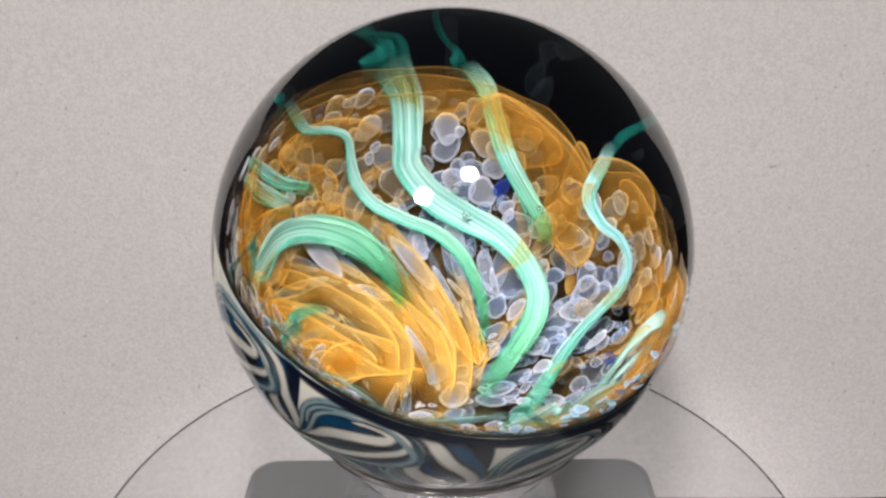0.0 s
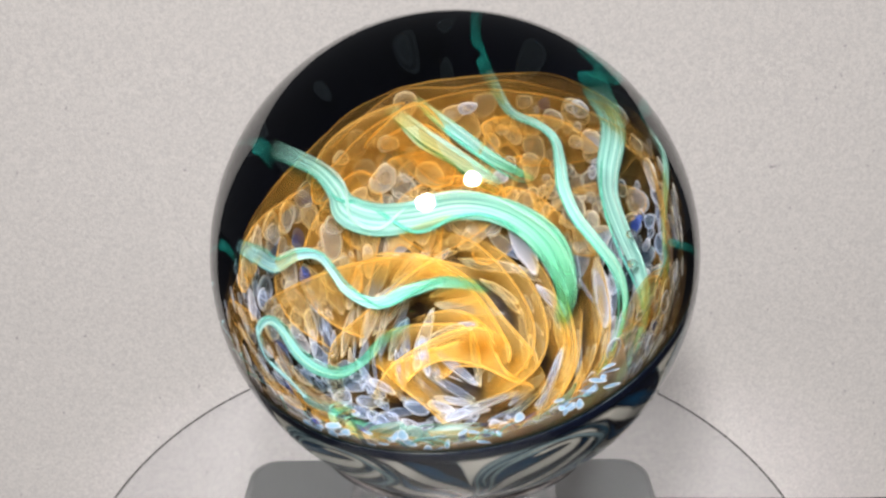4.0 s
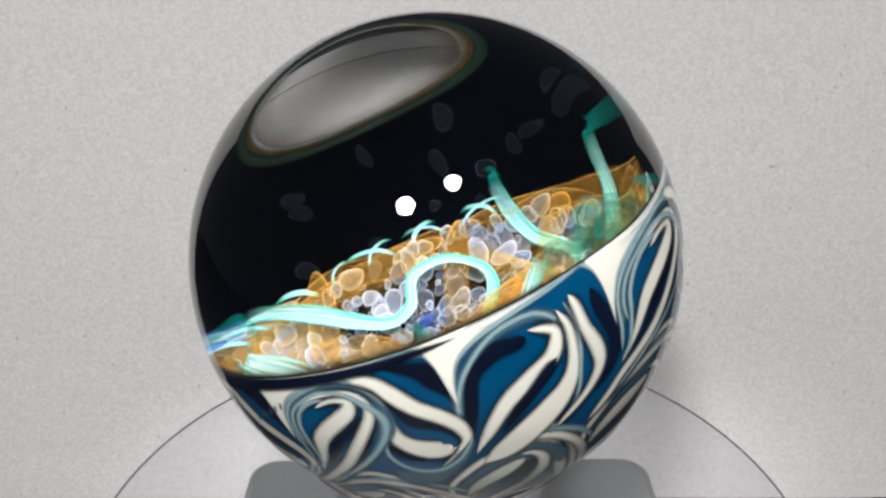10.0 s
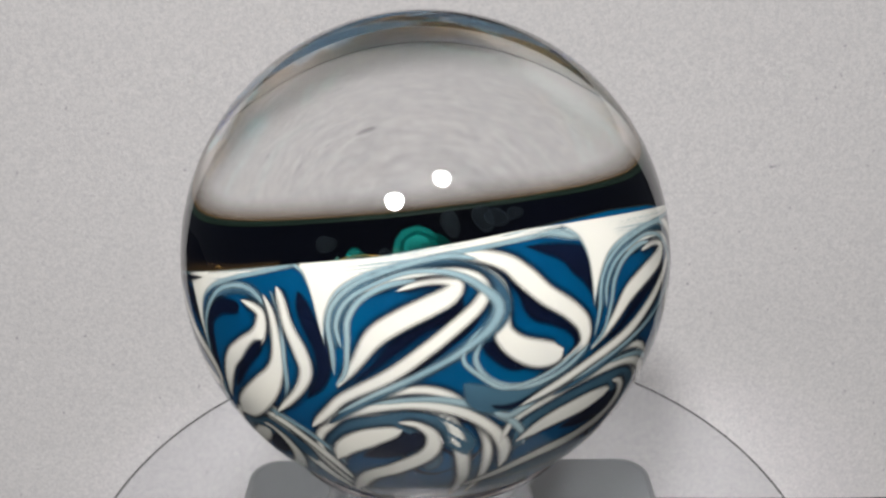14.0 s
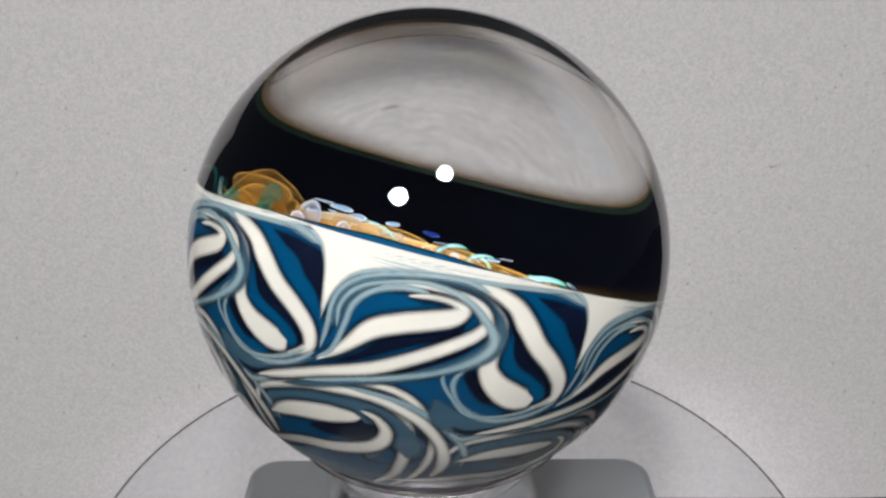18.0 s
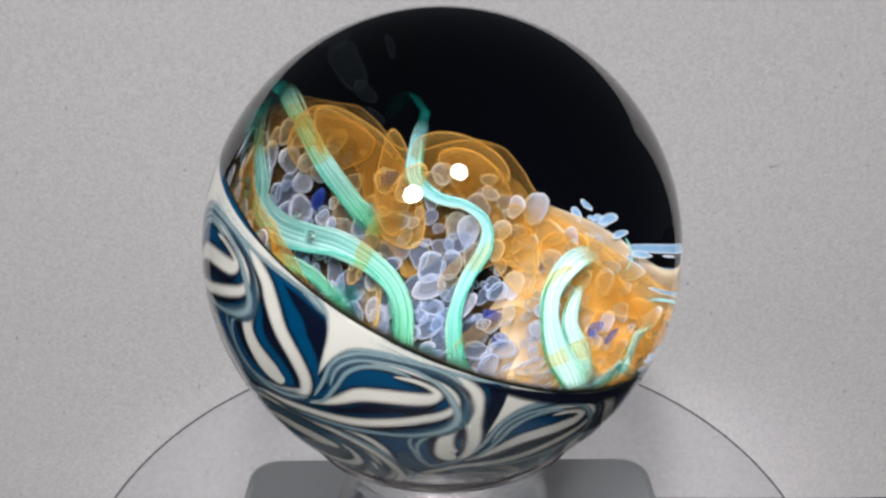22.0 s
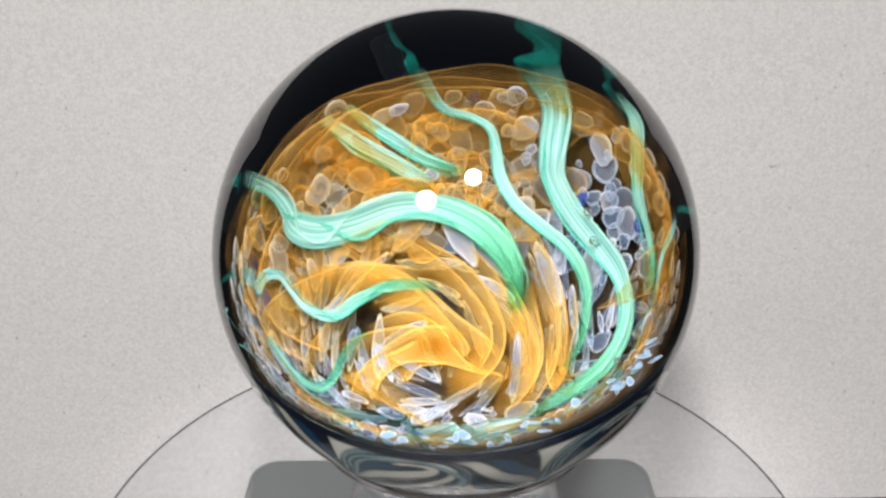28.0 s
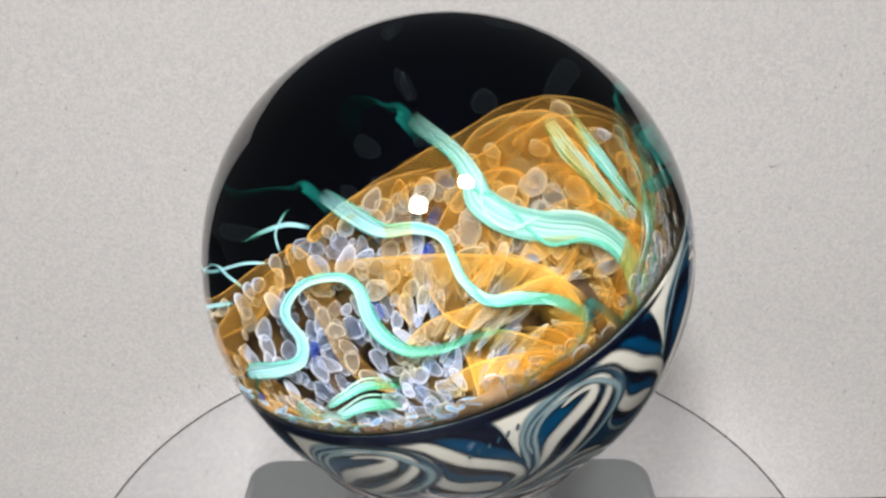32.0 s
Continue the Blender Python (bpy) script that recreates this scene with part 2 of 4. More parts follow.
def build_setting():
    k = R
    table = mesh_object("table", *box((-16, -14, -0.8), (16, 9, TABLE_Z)), TABLE, smooth=False)
    tagged(table, "black matte tabletop under the turntable", "table", kind="structure")
    # the sheet of paper stands behind the turntable, slightly bowed
    w, rows, cols, verts, faces = 7.1, 30, 24, [], []
    for side in (0, 0.03):
        for i in range(rows + 1):
            for j in range(cols + 1):
                x, z = (j / cols - 0.5) * w, i / rows * 4.15
                wave = 0.012 + 0.006 * x + 0.012 * math.sin(x * 1.7) if i == 0 else 0.02
                verts.append((x * k, (1.93 + side + 0.26 * z - 0.036 * z * z) * k, (z + wave + TABLE_Z) * k))
    m = (rows + 1) * (cols + 1)
    for i in range(rows):
        for j in range(cols):
            a = i * (cols + 1) + j
            faces += [(a, a + 1, a + cols + 2, a + cols + 1), (m + a + 1, m + a, m + a + cols + 1, m + a + cols + 2)]
    sheet = mesh_object("backdrop", verts, faces, PAPER)
    tagged(sheet, "warm grey speckled paper sheet standing behind the turntable", "backdrop", kind="structure")


def box(a, b):
    (x0, y0, z0), (x1, y1, z1) = [[c * R for c in p] for p in (a, b)]
    v = [(x, y, z) for z in (z0, z1) for y in (y0, y1) for x in (x0, x1)]
    return v, [(0, 2, 3, 1), (4, 5, 7, 6), (0, 1, 5, 4), (2, 6, 7, 3), (0, 4, 6, 2), (1, 3, 7, 5)]


def build_turntable():
    """Grey rounded base with a clear disc and a flared clear ring on top."""
    base = new("turntable_base")
    tagged(base, "grey plastic turntable base with rounded corners", "turntable")
    base.location = (0.04 * R, -0.3 * R, 0)
    pts, half, rad = [], 1.17, 0.16
    for cx, cy, a0 in ((1, 1, 0), (-1, 1, 90), (-1, -1, 180), (1, -1, 270)):
        for s in range(9):
            a = radians(a0 + 90 * s / 8)
            pts.append((cx * (half - rad) + rad * math.cos(a), cy * (half - rad) + rad * math.sin(a)))
    n, verts, faces = len(pts), [], []
    levels = [(TABLE_Z, 1.0), (1.73, 1.0), (1.8, 0.985), (1.83, 0.95)]
    for z, s in levels:
        verts += [(x * s * R, y * s * R, z * R) for x, y in pts]
    for j in range(len(levels) - 1):
        faces += [(j * n + i, j * n + (i + 1) % n, (j + 1) * n + (i + 1) % n, (j + 1) * n + i) for i in range(n)]
    faces += [tuple(range(n))[::-1], tuple(range((len(levels) - 1) * n, len(levels) * n))]
    mesh_object("housing", verts, faces, BASE, base, smooth=False)
    v, f = lathe([(0.0, 1.83), (0.12, 1.83), (0.12, 2.01), (0.0, 2.01)], 32)
    mesh_object("spindle", [tuple(R * c for c in p) for p in v], f, BASE, base).location = (-0.04 * R, 0.3 * R, 0)

    disc = new("clear_disc")
    tagged(disc, "clear acrylic turntable disc with a polished edge", "disc")
    prof = [(0.0, -1.556), (1.764, -1.556), (1.764, -1.54), (0.0, -1.54)]
    v, f = lathe(prof, 128)
    d = mesh_object("plate", [tuple(R * c for c in p) for p in v], f, ACRYLIC, disc)
    d.visible_shadow = False
    shade_by_angle(d)
    v, f = lathe([(1.7642, -1.556), (1.77, -1.556), (1.772, -1.554), (1.772, -1.542), (1.77, -1.54), (1.7642, -1.54)], 160, closed=True)
    e = mesh_object("polished_edge", [tuple(R * c for c in p) for p in v], f, ACRYLIC, disc, label="polished clear edge")
    e.visible_shadow = False
    shade_by_angle(e)
    ring = new("ring_stand")
    tagged(ring, "small clear flared ring stand holding the marble", "stand")
    prof = [(0.43, -0.98), (0.55, -0.86), (0.625, -0.79), (0.655, -0.765), (0.668, -0.775), (0.64, -0.82), (0.56, -0.92), (0.475, -1.03), (0.465, -1.12), (0.5, -1.3), (0.56, -1.5), (0.56, -1.54), (0.5, -1.54), (0.45, -1.3), (0.43, -1.1)]
    v, f = lathe(prof, 96, closed=True)
    w = mesh_object("wall", [tuple(R * c for c in p) for p in v], f, CLOUDY, ring)
    w.visible_shadow = False
    return disc, ring


def shade_by_angle(ob):
    ob.data.set_sharp_from_angle(angle=radians(40))


# ---- the marble ----
WHORL = (165, -72)
EDGE = [(-180, -6), (-170, -7.5), (-157, -9), (-145, -10), (-130, -11), (-116, -10.5), (-98, -10), (-80, -10.5), (-62, -9.5), (-40, -7), (-14, -5), (2, -4), (17, -2.5), (24, 2),
        (31, 4), (38, 3), (44, 0), (50, -4), (56, -5), (62, -1), (70, 3.5), (80, 5), (93, 5.5), (103, 4.5), (112, 3), (126, 3), (135, 2.6), (147, 0.5), (161, 1), (170, -2), (180, -6)]


def edge_lat(az):
    """Latitude of the bowl's uneven upper edge."""
    az = (az + 180) % 360 - 180
    return float(np.interp(az, [a for a, b in EDGE], [b for a, b in EDGE]))


def flare(az, lat):
    """By how much the bowl widens towards its edge, on the side where it runs out to the cup's rim."""
    az = (az + 180) % 360 - 180
    side = max(0.0, min(1.0, (az + 135) / 30, (22 - az) / 30))
    return 0.09 * side * max(0.0, min(1.0, (lat - edge_lat(az) + 18) / 18))


RIM = [(-180, 5.0), (-155, 4.0), (-130, 3.5), (-104, 3.0), (-78, 3.0), (-60, 3.2), (-35, 4.2), (0, 4.4), (60, 4.0), (90, 4.0), (105, 3.6), (123, 4.4), (155, 6.3), (170, 6.0), (180, 5.0)]


def rim_lat(az):
    """Latitude of the cup's slightly wavy rim."""
    az = (az + 180) % 360 - 180
    return float(np.interp(az, [a for a, b in RIM], [b for a, b in RIM]))


def band(colour, *points):
    """A combed band of the swirl: (azimuth from the unit's tip, latitude, width), in degrees."""
    return colour, points


def leaning_bands():
    """The folded bands that lean over from one tip to the next."""
    a0 = band("K", (39.8, 2.2, 0.6), (47.5, 0.2, 3.1), (51.9, -2.4, 5.7), (54.5, -6.8, 3.1), (56.0, -10.9, 1.7), (57.1, -15.3, 0.8))
    a1 = band("K", (35.3, -1.8, 0.6), (38.4, -5.6, 2.2), (40.9, -10.1, 3.2), (45.0, -12.8, 2.0), (48.9, -15.1, 1.6), (50.8, -18.3, 1.1), (49.4, -21.6, 0.5))
    a2 = band("K", (29.7, -14.6, 1.3), (32.2, -16.5, 3.2), (35.8, -19.4, 3.7), (39.4, -21.5, 1.9))
    a3 = band("K", (32.1, -2.3, 0.5), (33.4, -6.3, 0.6), (31.7, -12.0, 0.8))
    a4 = band("W", (12.1, -0.5, 0.7), (21.5, 1.9, 1.5), (29.5, 1.8, 2.1), (35.7, -0.2, 2.8), (39.3, -3.4, 3.7), (43.5, -7.6, 3.5), (48.6, -11.2, 3.3), (52.1, -14.7, 3.0), (52.9, -18.1, 2.1), (51.0, -20.1, 1.2), (45.9, -22.9, 0.7), (39.8, -25.5, 0.5))
    a5 = band("W", (9.5, -3.0, 0.5), (15.7, -0.8, 0.9), (24.5, 0.3, 1.3), (30.5, -1.2, 1.6), (34.0, -4.7, 2.6), (34.0, -9.8, 2.9), (34.3, -13.6, 3.4), (37.0, -16.8, 4.4), (41.4, -19.0, 5.4), (45.3, -19.7, 4.4), (47.6, -19.0, 1.6))
    a6 = band("M", (30.1, 5.4, 0.6), (39.4, 4.9, 1.2), (47.1, 3.8, 1.6), (53.0, 1.9, 1.2))
    a7 = band("G", (25.3, -22.5, 3.9), (31.6, -27.8, 6.4), (43.5, -25.9, 3.9), (54.9, -20.2, 2.4))
    a8 = band("M", (32.6, -12.0, 0.5), (29.3, -15.4, 0.8), (28.5, -18.8, 1.0), (31.0, -22.7, 1.0), (35.4, -25.1, 1.2), (41.1, -25.7, 1.2), (48.3, -23.6, 1.0), (54.8, -19.0, 0.7))
    return [a0, a1, a2, a3, a4, a5, a6, a7, a8]


def hook_bands():
    """The nested arches of the hook beside a tip, and the tip itself."""
    b0 = band("G", (1.8, -12.9, 2.1), (2.6, -6.8, 3.1), (7.3, -2.2, 2.7), (16.8, 0.8, 2.5), (26.1, 0.3, 2.8), (32.6, -4.3, 4.2), (33.6, -10.0, 4.0), (25.4, -16.0, 2.3), (14.1, -20.8, 2.1), (1.9, -25.7, 1.6), (-10.0, -29.7, 1.4))
    b1 = band("K", (27.1, -5.1, 1.1), (25.1, -8.1, 1.8), (18.8, -10.7, 1.9), (13.5, -13.3, 2.6), (8.5, -16.9, 1.2), (3.4, -19.8, 0.6))
    b2 = band("K", (30.3, -9.5, 0.9), (25.1, -13.1, 1.1), (17.0, -18.1, 1.1), (9.5, -21.7, 1.0), (1.8, -25.0, 0.8))
    b3 = band("W", (-1.0, -21.1, 0.6), (5.0, -16.0, 1.8), (9.7, -11.1, 3.4), (14.8, -8.5, 3.6), (20.4, -6.5, 3.5), (24.6, -4.9, 3.1), (26.2, -3.1, 2.3), (24.2, -1.9, 1.4), (20.0, -1.8, 1.0), (15.0, -2.9, 0.6))
    b4 = band("W", (-17.9, -30.5, 1.1), (-7.6, -26.5, 1.6), (0.4, -23.2, 1.8), (11.3, -19.1, 2.3), (19.7, -14.4, 2.3), (26.3, -10.1, 2.2), (30.0, -7.2, 2.0), (31.4, -4.4, 1.6), (29.4, -1.7, 1.2), (24.5, -0.3, 0.9), (16.0, -0.5, 0.7), (9.0, -2.4, 0.5))
    b5 = band("M", (-1.1, -20.5, 0.6), (2.5, -17.4, 0.9), (4.3, -11.5, 1.0), (5.3, -7.1, 1.1), (8.5, -3.6, 1.0), (13.7, -1.6, 1.0), (19.4, -1.2, 0.8))
    b6 = band("M", (-0.2, -18.3, 0.6), (0.8, -13.0, 0.9), (1.2, -7.5, 0.9), (3.3, -3.6, 1.0), (8.1, -0.5, 1.0), (16.7, 1.6, 0.9), (25.1, 2.4, 0.9), (30.8, 1.1, 0.9))
    b7 = band("M", (2.9, -12.8, 0.6), (2.8, -7.9, 0.8), (5.4, -3.9, 0.8), (10.4, -1.4, 0.7), (18.0, 0.3, 0.8), (25.6, -0.8, 1.0), (31.1, -4.4, 1.5), (33.8, -8.3, 1.9), (31.3, -12.4, 1.6), (24.3, -16.7, 1.1), (15.2, -20.3, 1.1), (6.3, -23.3, 0.9), (-5.1, -27.2, 0.7))
    return [b0, b1, b2, b3, b4, b5, b6, b7]


def lower_bands():
    """The second row of curls, under the tips."""
    c0 = band("G", (-18.4, -44.8, 3.8), (-11.4, -34.2, 6.2), (0.1, -30.6, 6.6), (14.6, -31.2, 6.6), (23.6, -37.1, 5.6), (25.4, -42.7, 3.0))
    c1 = band("W", (-21.4, -40.5, 0.9), (-18.4, -34.2, 1.3), (-10.0, -29.9, 1.7), (-0.3, -27.0, 1.9), (13.0, -25.9, 1.9), (23.6, -28.9, 2.1), (31.2, -34.7, 2.0), (35.3, -40.9, 2.4), (36.2, -46.0, 1.6), (35.6, -50.0, 0.5))
    c2 = band("M", (4.2, -25.2, 0.8), (15.3, -25.1, 1.1), (24.1, -26.9, 1.6), (34.0, -32.0, 1.6), (40.0, -38.0, 1.2), (41.5, -43.0, 0.5))
    c3 = band("K", (-4.4, -40.0, 1.9), (6.8, -37.6, 5.5), (13.1, -34.9, 6.4), (13.6, -33.2, 3.1))
    c4 = band("W", (-17.4, -41.0, 1.2), (-8.4, -36.6, 3.8), (1.3, -34.2, 4.6), (7.7, -32.9, 3.0), (11.0, -32.4, 1.0))
    c5 = band("W", (-34.0, -57.0, 0.5), (-22.0, -52.8, 2.0), (-7.6, -47.5, 3.0), (5.4, -44.6, 3.3), (15.2, -40.4, 3.2), (17.6, -35.3, 2.4), (14.7, -31.5, 1.3), (10.3, -30.2, 0.9))
    return [c0, c1, c2, c3, c4, c5]


def lower_flow_bands():
    """The dark gap and the thin lines that run between the curls of the second row."""
    d0 = band("K", (-47.9, -28.8, 4.2), (-40.5, -34.7, 14.8), (-34.3, -41.1, 19.9), (-28.8, -45.5, 9.4))
    d1 = band("G", (-42.0, -26.2, 2.3), (-38.4, -30.9, 2.8), (-39.0, -38.8, 3.9), (-41.4, -47.1, 6.0))
    d2 = band("W", (-55.6, -26.1, 1.1), (-42.6, -22.9, 1.4), (-34.2, -24.5, 1.6), (-28.7, -30.1, 1.6), (-25.2, -37.0, 1.7), (-24.4, -45.4, 1.6), (-26.0, -54.0, 1.2), (-31.0, -62.0, 0.4))
    d3 = band("W", (-55.8, -28.1, 1.5), (-42.1, -26.5, 1.7), (-34.4, -30.0, 2.1), (-32.1, -37.0, 2.5), (-31.3, -46.2, 2.4), (-32.5, -54.0, 1.8), (-38.0, -63.0, 0.5))
    d4 = band("K", (-24.4, -28.9, 0.5), (-21.4, -29.9, 1.0), (-17.0, -29.4, 1.2), (-5.2, -25.1, 1.0), (2.4, -20.7, 0.6))
    d5 = band("M", (-25.2, -11.5, 0.4), (-28.4, -14.8, 0.7), (-29.4, -18.1, 0.8), (-26.3, -21.7, 0.9), (-21.9, -25.0, 0.9), (-16.2, -25.1, 0.8), (-8.9, -22.8, 0.7), (-2.9, -19.0, 0.6))
    d6 = band("M", (-23.6, -30.8, 1.4), (-19.6, -32.3, 1.6), (-12.5, -29.2, 1.2), (-5.2, -26.3, 1.0), (3.8, -22.5, 0.8))
    return [d0, d1, d2, d3, d4, d5, d6]


TIPS = [18, 57, 93, 149, 204, 241, 285, 330]
UNIT = 55.5
HOOK_SHARE = [0.6, 0.6, 0.6, 0.6, 0.78, 0.6, 0.6, 0.6]


def unit_azimuth(k, u):
    """Azimuth of a place u in the pattern's units from tip k; the units differ in length and in the hook's share of it."""
    i = math.floor(u / UNIT)
    a, b = TIPS[(k + i) % 8], TIPS[(k + i + 1) % 8]
    f = (u - UNIT * i) / UNIT
    share = HOOK_SHARE[(k + i) % 8]
    f = f / 0.6 * share if f < 0.6 else share + (f - 0.6) / 0.4 * (1 - share)
    return a + 360 * ((k + i) // 8) + f * ((b - a) % 360)


def swirl_band(cup, colour, points, k, layer, wider=0.0, soft_most=0.55):
    """k: the unit's number, or None for points in plain azimuths."""
    span = 1.0 if k is None else (unit_azimuth(k, UNIT) - unit_azimuth(k, 0)) / UNIT
    pts = [Vector((u if k is None else unit_azimuth(k, u), lat, (w + wider) * (0.55 + 0.45 * span))) for u, lat, w in points]
    line = spline(pts, 8)
    rows, verts, faces, body = len(line), [], [], []
    r = (0.9725 + 0.0002 * layer) * R
    ends = 5
    for j, p in enumerate(line):
        d = line[min(j + 1, rows - 1)] - line[max(j - 1, 0)]
        c = math.cos(radians(p.y))
        n = Vector((-d.y, d.x * c)).normalized()
        e = min(j, rows - 1 - j)
        w = 0.5 * p.z * (math.sin(math.pi / 2 * e / ends) if e < ends else 1) + 0.02
        soft = min(soft_most, 0.7 * w)
        for o, f in ((-w - soft, 0), (-w + soft, 1), (0, 1), (w - soft, 1), (w + soft, 0)):
            az = p.x + o * n.x / c
            v = on_bowl(az, min(p.y + o * n.y, rim_lat(az) + 0.2), 1.0)
            verts.append(v * r)
            body.append(f if 0 < e else 0)
    across = 5
    for j in range(rows - 1):
        for i in range(across - 1):
            a = j * across + i
            faces.append((a, a + 1, a + across + 1, a + across))
    ob = mesh_object("swirl_band", verts, faces, {"K": BLACK_GLASS, "W": CREAM_GLASS, "M": MIST_GLASS, "G": GREY_GLASS}[colour], cup)
    ob.data.attributes.new("body", "FLOAT", "POINT").data.foreach_set("value", body)


def tip_wedge(cup, k, layer, material, push=0.0, lift=0.0):
    """The wedge that hangs from the rim at a tip and thins out along the rim to the next tip."""
    lats = [-11.5, -9.0, -7.0, -5.0, -3.0, -1.5, -0.3, 0.7, 1.6, 2.3, 2.9, 3.3, 3.6, 4.2, 5.2]
    left = [-0.9, -1.2, -1.4, -1.6, -1.8, -2.1, -2.4, -2.8, -3.2, -3.6, -4.1, -4.5, -5.0, -6.0, -8.0]
    right = [-0.7, -0.1, 0.7, 1.6, 2.9, 4.4, 6.4, 9.0, 12.6, 17.0, 23.0, 29.0, 36.0, 46.0, 58.0]
    verts, faces, body = [], [], []
    cols = 26
    for a, b, c in zip(lats, left, right):
        for j in range(cols + 1):
            f = j / cols
            u = b + push + (c - b - push) * f ** 1.5
            edge = min(1.0, (u - b - push) * 1.4, (c - u) / (0.5 + 0.12 * (c - b)) if c - b > 2 else (c - u) * 3)
            az = unit_azimuth(k, u)
            v = on_bowl(az, min(a + lift, rim_lat(az) + 0.2), 1.0)
            verts.append(v * (0.9725 + 0.0002 * layer) * R)
            body.append(max(0.0, edge) if a > -11 else 0.0)
    for i in range(len(lats) - 1):
        for j in range(cols):
            q = i * (cols + 1) + j
            faces.append((q, q + 1, q + cols + 2, q + cols + 1))
    ob = mesh_object("swirl_band", verts, faces, material, cup)
    ob.data.attributes.new("body", "FLOAT", "POINT").data.foreach_set("value", body)


def narrow_bands():
    """The narrow unit between the second and the third tip, in plain azimuths: its bands hang almost straight down."""
    e0 = band("G", (54.4, -20.5, 2.0), (56.1, -11.5, 2.6), (60.2, -4.4, 2.4), (67.8, 0.3, 2.4), (76.4, 0.3, 2.4), (80.7, -4.2, 2.4), (80.2, -9.9, 1.6))
    e1 = band("K", (73.4, -2.7, 1.6), (71.2, -3.1, 2.8), (66.6, -2.8, 3.4), (61.2, -5.7, 2.8), (58.8, -11.7, 2.4), (55.8, -19.8, 1.2))
    e2 = band("M", (54.4, -20.5, 0.7), (56.1, -11.5, 1.0), (60.2, -4.4, 0.9), (67.8, 0.6, 0.9), (76.4, 0.6, 0.9), (80.7, -4.2, 0.9), (80.2, -9.9, 0.9))
    e3 = band("W", (73.9, -1.7, 0.7), (78.0, -3.6, 1.4), (79.1, -5.6, 2.2), (76.7, -9.2, 3.0), (70.8, -11.8, 3.6), (64.6, -14.8, 3.0), (54.7, -24.5, 1.4))
    e4 = band("K", (77.7, -9.9, 1.3), (74.6, -12.0, 2.6), (69.2, -15.6, 2.2), (61.7, -21.2, 1.4))
    e5 = band("W", (80.6, -0.8, 0.7), (81.9, -5.6, 1.3), (81.0, -12.4, 2.2), (78.4, -17.0, 3.6), (73.2, -20.8, 5.6), (64.4, -25.0, 5.8), (55.0, -28.3, 3.0))
    e6 = band("M", (82.5, 0.0, 0.7), (83.7, -6.0, 0.9), (81.9, -15.1, 0.9), (78.8, -22.6, 0.9), (70.7, -28.3, 1.0))
    e7 = band("K", (88.9, -0.6, 2.3), (90.0, -6.4, 3.4), (91.7, -12.7, 3.8), (89.9, -18.4, 2.6), (84.2, -23.2, 1.2))
    e8 = band("W", (84.1, 0.5, 0.6), (84.8, -2.3, 1.5), (85.3, -7.5, 2.0), (86.7, -13.2, 2.8), (86.3, -17.5, 2.3), (81.9, -21.9, 1.4), (72.8, -26.9, 1.0))
    return [e0, e1, e2, e3, e4, e5, e6, e7, e8]


NARROW = 1    # the number of that unit


